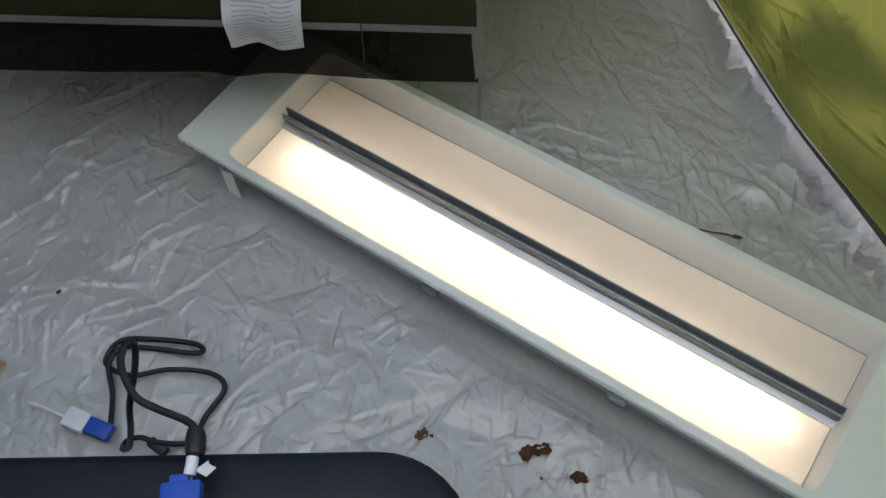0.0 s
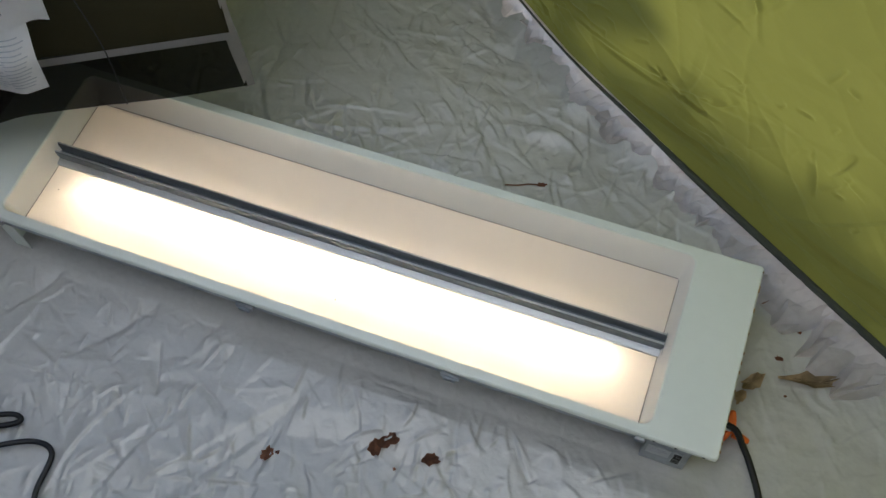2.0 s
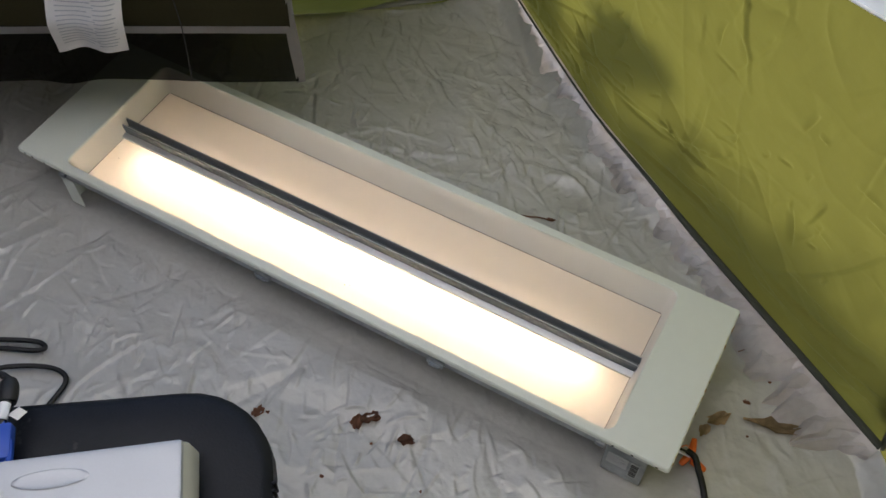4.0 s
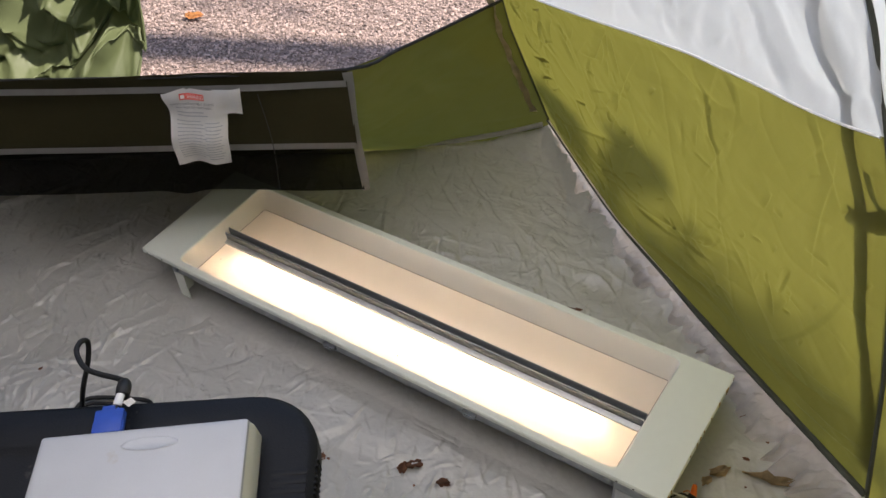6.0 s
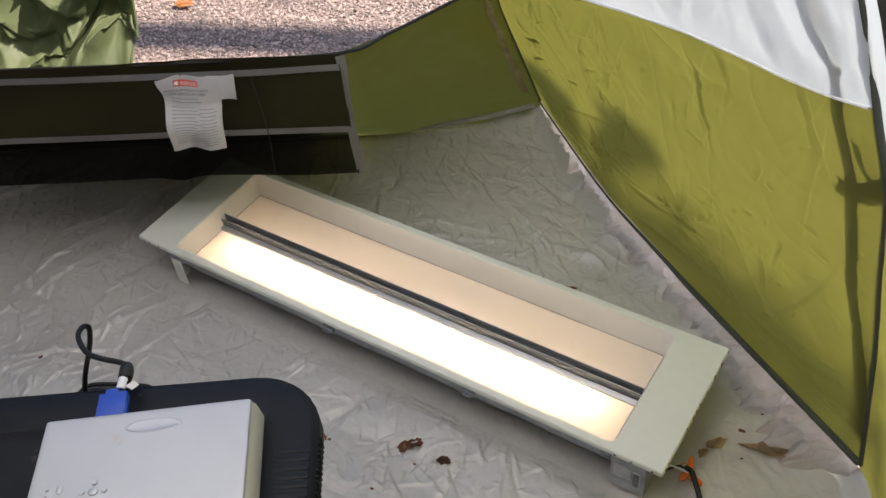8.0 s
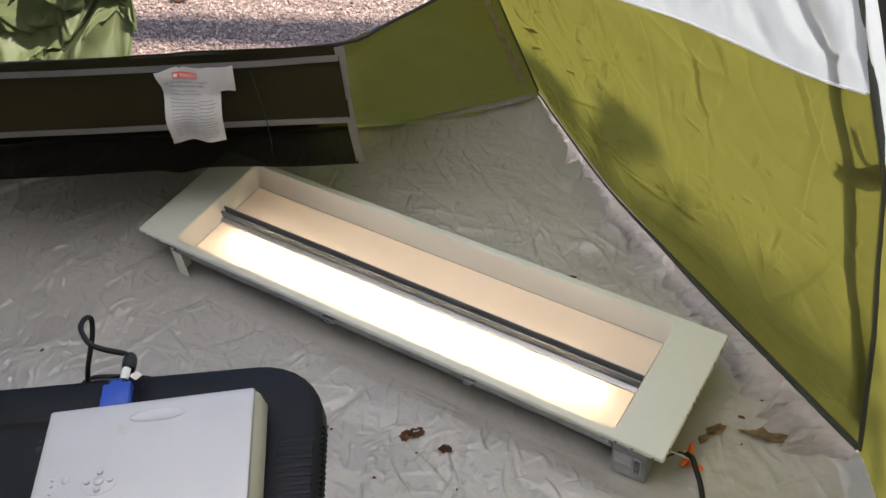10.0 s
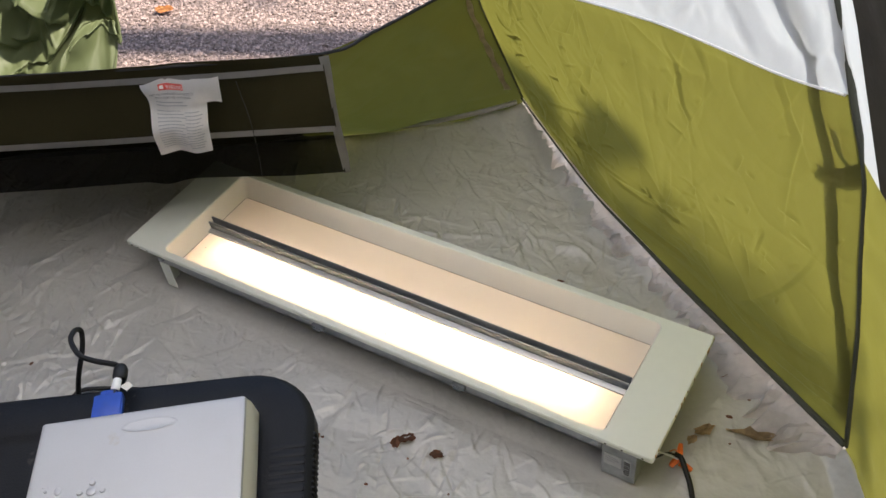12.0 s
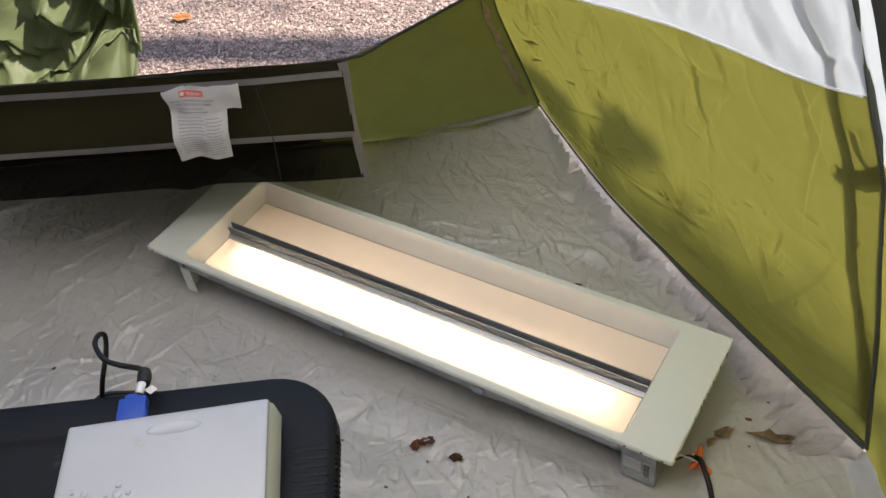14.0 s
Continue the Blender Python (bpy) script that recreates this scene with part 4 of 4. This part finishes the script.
def hang(s, z, n):
    return (*[float(c) for c in door_xy(s, n)], z)


def hang_sheet(name, s0, s1, z0, z1, n0, mat, seed, label="", nu=120, nv=40, wave=0.008):
    s, v = np.meshgrid(np.linspace(s0, s1, nu), np.linspace(0, 1, nv))
    low = z0 + 0.005 * vnoise(s * 7, 0 * s, seed) - 0.010 * np.exp(-((s + 0.371) / 0.035) ** 2) if z0 < 0.3 else z0 + 0 * s
    z = low + (z1 - low) * v
    n = n0 + wave * vnoise(s * 5, z * 2, seed + 1) * (1 - v * 0.6) + 0.6 * crinkle(s, z, 0.10, seed, 4, 16, 4, 0.2) - 0.012 * (1 - v) ** 2
    x, y = door_xy(s, n)
    return sheet(name, x, y, z, mat, organiser, label)


hang_sheet("backing", S0, 0.0, 0.375, 0.527, -0.006, M_OLIVE, 31, "dark olive cloth backing")
hang_sheet("pocket", S0, -0.001, 0.379, 0.514, -0.017, M_OLIVE, 32, "dark olive upper pocket")
hang_sheet("lower_pocket", S0, 0.0, 0.262, 0.380, -0.010, M_MESH, 33, "black see-through mesh lower pocket")


def trim_band(name, pts, width, label=""):
    line = smooth_line(pts, 8)
    a = [[p + Vector((0, 0, width / 2)), p - Vector((0, 0, width / 2))] for p in line]
    bm = loft(a, closed=False)
    bmesh.ops.solidify(bm, geom=bm.faces[:], thickness=0.0015)
    return part(name, bm, M_TRIM, organiser, label)


wob = lambda s, k: 0.004 * float(vnoise(np.array([s * 6.0]), np.array([0.5]), k)[0])
trim_band("trim_band", [hang(s, 0.514 + wob(s, 41), -0.031) for s in np.linspace(S0, 0.0, 16)], 0.014, "grey webbing band")
trim_band("trim_band", [hang(s, 0.379 + wob(s, 42), -0.034) for s in np.linspace(S0, 0.0, 16)], 0.014, "grey webbing band")
bm = loft([[hang(-0.006 + 0.002 * math.sin(31 * z), z, -0.022 - 0.004 * math.sin(9 * z)), hang(0.009 + 0.002 * math.sin(27 * z), z, -0.018 - 0.004 * math.sin(9 * z))] for z in np.linspace(0.257, 0.530, 24)], closed=False)
bmesh.ops.solidify(bm, geom=bm.faces[:], thickness=0.0015)
part("trim_band", bm, M_TRIM, organiser, "grey webbing edge")
bm = loft([[hang(-0.820 + 0.10 * (z - 0.225), z, -0.024), hang(-0.804 + 0.10 * (z - 0.225), z, -0.028)] for z in np.linspace(0.226, 0.530, 16)], closed=False)
bmesh.ops.solidify(bm, geom=bm.faces[:], thickness=0.0015)
part("trim_band", bm, M_TRIM, organiser, "grey webbing edge")
for s in (-0.165,):
    part("stitch_line", tube([hang(s + 0.004 * math.sin(20 * z), z, -0.034) for z in np.linspace(0.272, 0.50, 8)], 0.0009, 6, 3), M_STRAP, organiser)

# ---------------------------------------------------------------- care tag
tag = thing("care_tag", *hang(-0.27, 0.34, -0.045), "crumpled white printed care tag with a red bar", "care tag")


def tag_point(a, b):
    """a: 0..1 across, b: 0..1 down."""
    top = np.array([-0.342, 0.517]) * (1 - a) + np.array([-0.200, 0.511]) * a
    low = np.array([-0.345, 0.361]) * (1 - a) + np.array([-0.214, 0.364]) * a
    s, z = top * (1 - b) + low * b
    n = -0.040 - 0.022 * b + 0.016 * float(vnoise(np.array([a * 3.4 + 2]), np.array([b * 3.0]), 44)[0]) + 0.006 * abs(math.sin(3.2 * a + 2.0 * b)) * b
    return hang(s, z, n)


def tag_patch(a0, a1, b0, b1, lift, na, nb, ragged=False):
    rows = []
    for j in range(nb + 1):
        row = []
        for i in range(na + 1):
            a, b = a0 + (a1 - a0) * i / na, b0 + (b1 - b0) * j / nb
            p = Vector(tag_point(a, b))
            row.append(p + Vector((0.5, -0.866, 0.0)) * lift)
        rows.append(row)
    return loft(rows, closed=False)


sheet_bm = tag_patch(0, 0.80, 0, 1, 0, 24, 40)
bmesh.ops.solidify(sheet_bm, geom=sheet_bm.faces[:], thickness=0.0006)
part("tag_sheet", sheet_bm, M_TAG, tag)
ear = tag_patch(0.66, 1.02, -0.03, 0.34, 0.004, 8, 8)
bmesh.ops.solidify(ear, geom=ear.faces[:], thickness=0.0006)
part("tag_flap", ear, M_TAG, tag, "smaller folded white tag")
part("red_bar", tag_patch(0.20, 0.53, 0.055, 0.135, 0.0022, 6, 2), M_RED, tag, "red printed bar")


def tag_text(body, a0, a1, b0, b1, mat):
    """Letters laid on the tag's surface between a0 and a1, b0 and b1."""
    cu = bpy.data.curves.new("lettering", "FONT")
    cu.body = body
    tmp = bpy.data.objects.new("lettering", cu)
    scene.collection.objects.link(tmp)
    me = bpy.data.meshes.new_from_object(tmp.evaluated_get(bpy.context.evaluated_depsgraph_get()))
    bpy.data.objects.remove(tmp)
    xs, ys = [v.co.x for v in me.vertices], [v.co.y for v in me.vertices]
    for v in me.vertices:
        a = a0 + (a1 - a0) * (v.co.x - min(xs)) / (max(xs) - min(xs))
        b = b1 + (b0 - b1) * (v.co.y - min(ys)) / (max(ys) - min(ys))
        v.co = Vector(tag_point(a, b)) + Vector((0.5, -0.866, 0.0)) * 0.0032
    me.materials.clear()
    me.materials.append(mat)
    return attach(new("lettering", me), tag)


tag_text("WARNING", 0.29, 0.52, 0.070, 0.120, M_TAG)
part("print_bar", tag_patch(0.215, 0.265, 0.072, 0.118, 0.0030, 2, 1), M_TAG, tag, "small white warning triangle")
tag_text("KEEP ALL FLAME AND HEAT SOURCES", 0.07, 0.66, 0.165, 0.195, M_INK)
tag_text("AWAY FROM THIS TENT FABRIC", 0.12, 0.62, 0.212, 0.242, M_INK)
for k, (a0, a1) in enumerate(((0.12, 0.5), (0.12, 0.55))):
    part("print_bar", tag_patch(a0, a1, 0.285 + 0.045 * k, 0.299 + 0.045 * k, 0.0022, 8, 1), M_PRINT, tag)
for k in range(13):
    part("print_bar", tag_patch(0.10, 0.44 + 0.04 * (k * 7 % 3), 0.40 + 0.040 * k, 0.410 + 0.040 * k, 0.0022, 8, 1), M_PRINT, tag)
    part("print_bar", tag_patch(0.50, 0.70 + 0.02 * (k * 5 % 3), 0.42 + 0.040 * k, 0.430 + 0.040 * k, 0.0022, 6, 1), M_PRINT, tag)

# ---------------------------------------------------------------- crumpled rain fly outside the doorway
a, b = np.meshgrid(np.linspace(0, 1, 420), np.linspace(0, 1, 260))
fs = -1.80 + 1.295 * a
facet = lambda p, q, k: np.abs(vnoise(p, q, k, False))
big = facet(a * 17 + 3 * b, b * 4 - 3 * a, 52) * 0.30 + facet(a * 26 - 11 * b, b * 9 + 4 * a, 53) * 0.16 + facet(a * 50 + 15 * b, b * 20, 56) * 0.035
fn = 0.10 + 0.16 * b + big * np.clip(0.35 + b * 1.6, 0, 1) + crinkle(a * 1.3, b * 0.7, 0.5, 54, 8, 40, 6)
fz = 0.30 + 0.66 * b + 0.10 * facet(a * 18, b * 8, 57)
fs = fs - 0.04 * vnoise(b * 5, a * 0 + 0.3, 55) * a
lie = np.clip(1 - b / 0.30, 0, 1)
fn = fn - 0.06 * lie
fx_, fy_ = door_xy(fs, fn)
fly = thing("rain_fly", *[float(c) for c in door_xy(-1.0, 0.3)], 0.30, "crumpled pale green nylon rain fly folded back outside the doorway", "rain fly")
sheet("cloth", fx_, fy_, fz, M_FLY, fly)
part("hem", tube([(float(fx_[i, -1]), float(fy_[i, -1]), float(fz[i, -1])) for i in range(0, 260, 4)], 0.003, 6, 1), M_FLY, fly, "rolled green hem")

# ---------------------------------------------------------------- webbing, clip and gear outside the long wall
strap = thing("pole_strap", *on_wall(0.95, 0.0, 0.02), "dark webbing strap with a clip outside the tent wall", "strap")


def wall_band(pts, width, out):
    rows = []
    for u, z in smooth2(pts):
        rows.append([Vector(on_wall(u - width / 2, z, out)), Vector(on_wall(u + width / 2, z, out))])
    bm = loft(rows, closed=False)
    bmesh.ops.solidify(bm, geom=bm.faces[:], thickness=0.002)
    return bm


def smooth2(pts):
    return [(p.x, p.y) for p in smooth_line([(u, z, 0) for u, z in pts], 5)]


part("webbing", wall_band([(0.992, 0.09), (0.984, 0.24), (0.962, 0.38), (0.949, 0.59), (0.936, 0.70), (0.924, 0.76), (0.906, 0.83), (0.875, 0.96), (0.81, 1.3), (0.75, 1.6)], 0.024, 0.006), M_STRAP, strap)
clip_bm = loft([[Vector(on_wall(u, z0, 0.007)), Vector(on_wall(u, z1, 0.007))] for u, z0, z1 in ((0.922, 0.556, 0.582), (0.955, 0.556, 0.584), (0.962, 0.566, 0.596), (0.985, 0.572, 0.612), (1.005, 0.585, 0.625))], closed=False)
bmesh.ops.solidify(clip_bm, geom=clip_bm.faces[:], thickness=0.003)
part("clip", clip_bm, M_STRAP, strap, "black plastic pole clip")
part("hook", wall_band([(0.990, 0.610), (0.978, 0.622), (0.971, 0.642), (0.969, 0.660)], 0.012, 0.007), M_STRAP, strap)


# ---------------------------------------------------------------- litter on the floor
def leaf(name, x, y, size, turn, seed, mat, label, ratio=0.6, cat="leaf"):
    """A torn, curled scrap of leaf."""
    r = random.Random(seed)
    bm = bmesh.new()
    k = 18
    ringv = [bm.verts.new((size * math.cos(q) * (1 + r.uniform(-0.35, 0.2)), size * ratio * math.sin(q) * (1 + r.uniform(-0.4, 0.25)), size * (0.12 + r.uniform(0, 0.22))))
             for q in [2 * math.pi * i / k for i in range(k)]]
    inn = [bm.verts.new((v.co.x * 0.5, v.co.y * 0.5, size * r.uniform(0.05, 0.12))) for v in ringv]
    mid = bm.verts.new((0, 0, size * 0.06))
    for i in range(k):
        j = (i + 1) % k
        bm.faces.new((ringv[i], ringv[j], inn[j], inn[i]))
        bm.faces.new((inn[i], inn[j], mid))
    bmesh.ops.solidify(bm, geom=bm.faces[:], thickness=0.0006)
    ob = part(name, bm, mat)
    ob.matrix_basis = pose(x, y, max(floor_z(x + a, y + b) for a in (-size * .5, 0, size * .5) for b in (-size * .4, 0, size * .4)) - 0.06 * size, 0, 0, turn)
    return tagged(ob, label, cat, "scraps on the floor")


leaf("leaf_scrap", 0.776, -0.096, 0.020, 40, 1, M_LEAF, "torn dry brown leaf scrap on the tarp", 0.5)
leaf("leaf_scrap", 0.762, -0.112, 0.013, 110, 2, M_LEAF, "torn dry brown leaf scrap on the tarp", 0.7)
leaf("leaf_scrap", 0.845, -0.101, 0.014, 20, 3, M_LEAF, "small dark red-brown leaf scrap on the tarp", 0.65)
leaf("leaf_scrap", 0.620, -0.172, 0.012, 70, 4, M_LEAF, "small dark red-brown leaf scrap on the tarp", 0.7)
leaf("leaf_scrap", 1.345, 0.204, 0.056, 12, 5, M_TAN_LEAF, "long tan dry leaf on the tarp", 0.20)
leaf("leaf_scrap", 1.250, 0.170, 0.022, 50, 6, M_TAN_LEAF, "ragged tan dry leaf on the tarp", 0.5)
leaf("leaf_scrap", 1.238, 0.142, 0.014, 80, 7, M_TAN_LEAF, "ragged tan dry leaf on the tarp", 0.6)
leaf("leaf_scrap", 1.280, 0.220, 0.007, 0, 8, M_LEAF, "small dark crumb of leaf on the tarp", 0.6)
leaf("leaf_scrap", 0.855, 0.394, 0.009, 20, 9, M_LEAF, "small dark crumb of leaf on the tarp", 0.6)
leaf("leaf_scrap", 0.0, -0.451, 0.015, 60, 10, M_TAN_LEAF, "small tan scrap on the tarp", 0.8)
for i, (x, y, s) in enumerate(((0.764, -0.213, 0.004), (0.632, -0.165, 0.004), (-0.020, -0.303, 0.005), (1.372, 0.206, 0.004), (1.30, 0.27, 0.0035), (1.30, 0.165, 0.003), (1.41, 0.23, 0.004), (0.80, -0.13, 0.003), (0.905, -0.16, 0.003))):
    leaf("leaf_crumb", x, y, s, 40 * i, 20 + i, M_LEAF, "tiny dark crumb of leaf on the tarp", 0.8)
tw = tagged(part("twig", tube([(0.797, 0.373, floor_z(0.797, 0.373) + 0.003), (0.82, 0.379, floor_z(0.82, 0.379) + 0.005), (0.835, 0.388, floor_z(0.835, 0.388) + 0.003), (0.852, 0.394, floor_z(0.852, 0.394) + 0.002)], 0.0014, 6), M_LEAF), "thin dry brown twig on the tarp", "twig")
tagged(part("twig", tube([(1.238, 0.300, floor_z(1.238, 0.300) + 0.005), (1.252, 0.309, floor_z(1.252, 0.309) + 0.009), (1.262, 0.302, floor_z(1.262, 0.302) + 0.006), (1.272, 0.292, floor_z(1.272, 0.292) + 0.003)], 0.0012, 6), M_LEAF), "thin bent dry stem on the tarp", "twig")
o = leaf("leaf_outside", -0.842, 0.970, 0.034, 20, 31, M_ORANGE_LEAF, "orange-tan fallen leaf on the gravel", 0.55)
o.matrix_basis = pose(-0.842, 0.970, -0.050, 12, 0, 20)
o = leaf("leaf_outside", -0.47, 0.66, 0.02, 70, 32, M_TAN_LEAF, "orange-tan fallen leaf on the gravel", 0.6)
o.matrix_basis = pose(-0.47, 0.66, -0.053, 5, 0, 20)

# ---------------------------------------------------------------- tree whose trunk shades the gravel
tree = thing("tree", 3.72, 2.70, -0.04, "tall slim tree standing beyond the tent in the sun", "tree")
part("trunk", tube([(3.69, 2.76, -0.10), (3.68, 2.78, 2.5), (3.70, 2.76, 5.0), (3.69, 2.77, 7.5), (3.67, 2.77, 10.0)], lambda t: 0.115 * (1 - 0.5 * t), 12, 5), M_BARK, tree)
trng = np.random.RandomState(12)
for k in range(14):
    z, q = trng.uniform(7.6, 9.9), trng.uniform(0, 6.28)
    r = trng.uniform(0.8, 1.8) * (10.6 - z) / 2.4
    part("limb", tube([(3.71, 2.70, z), (3.71 + r * .5 * math.cos(q), 2.7 + r * .5 * math.sin(q), z + .15), (3.71 + r * math.cos(q), 2.7 + r * math.sin(q), z + .35)], lambda t: 0.03 * (1 - 0.8 * t), 6, 4), M_BARK, tree)
n_l = 2600
th, rad, zz = trng.uniform(0, 6.28, n_l), np.sqrt(trng.uniform(0, 1, n_l)), trng.uniform(7.6, 10.9, n_l)
rad = rad * 1.9 * np.clip((11.1 - zz) / 3.2, 0.1, 1)
px, py = 3.71 + rad * np.cos(th), 2.7 + rad * np.sin(th)
d1, d2 = trng.normal(size=(n_l, 3)) * 0.06, trng.normal(size=(n_l, 3)) * 0.03
c0 = np.stack([px, py, zz], -1)
co = np.stack([c0 - d1, c0 + d2, c0 + d1, c0 - d2], 1).reshape(-1, 3)
me = bpy.data.meshes.new("crown")
me.from_pydata(co.tolist(), [], np.arange(4 * n_l).reshape(-1, 4).tolist())
me.materials.append(M_NEEDLE)
crown = attach(new("crown", me), tree)

# two leafy low limbs whose shadows fall on the green wall
for u, z, sx_, sz_, n_c in ((0.105, 0.175, 0.075, 0.075, 1500), (0.40, 0.275, 0.060, 0.042, 900), (0.33, 0.18, 0.06, 0.05, 130), (0.29, 0.07, 0.09, 0.04, 160), (0.55, 0.09, 0.20, 0.05, 380), (0.78, 0.10, 0.26, 0.10, 520), (0.98, 0.14, 0.14, 0.20, 140)):
    c = Vector(on_wall(u, z)) + sun_dir * 5.0
    part("limb", tube([(3.715, 2.70, c.z + 0.55), tuple((Vector((3.715, 2.70, c.z + 0.45)) + c) / 2), tuple(c)], lambda t: 0.022 * (1 - 0.85 * t), 6, 4), M_BARK, tree)
    g3 = trng.normal(size=(n_c, 3)) * 0.6
    c0 = np.array(c) + np.stack([0.834 * sx_ * g3[:, 0], -0.551 * sx_ * g3[:, 0], sz_ * g3[:, 1]], -1) + np.array(sun_dir) * (g3[:, 2:3] * 0.15)
    d1, d2 = trng.normal(size=(n_c, 3)) * 0.014, trng.normal(size=(n_c, 3)) * 0.008
    co = np.stack([c0 - d1, c0 + d2, c0 + d1, c0 - d2], 1).reshape(-1, 3)
    me = bpy.data.meshes.new("leaf_clump")
    me.from_pydata(co.tolist(), [], np.arange(4 * n_c).reshape(-1, 4).tolist())
    me.materials.append(M_NEEDLE)
    tagged(attach(new("leaf_clump", me), tree), kind="stuff")
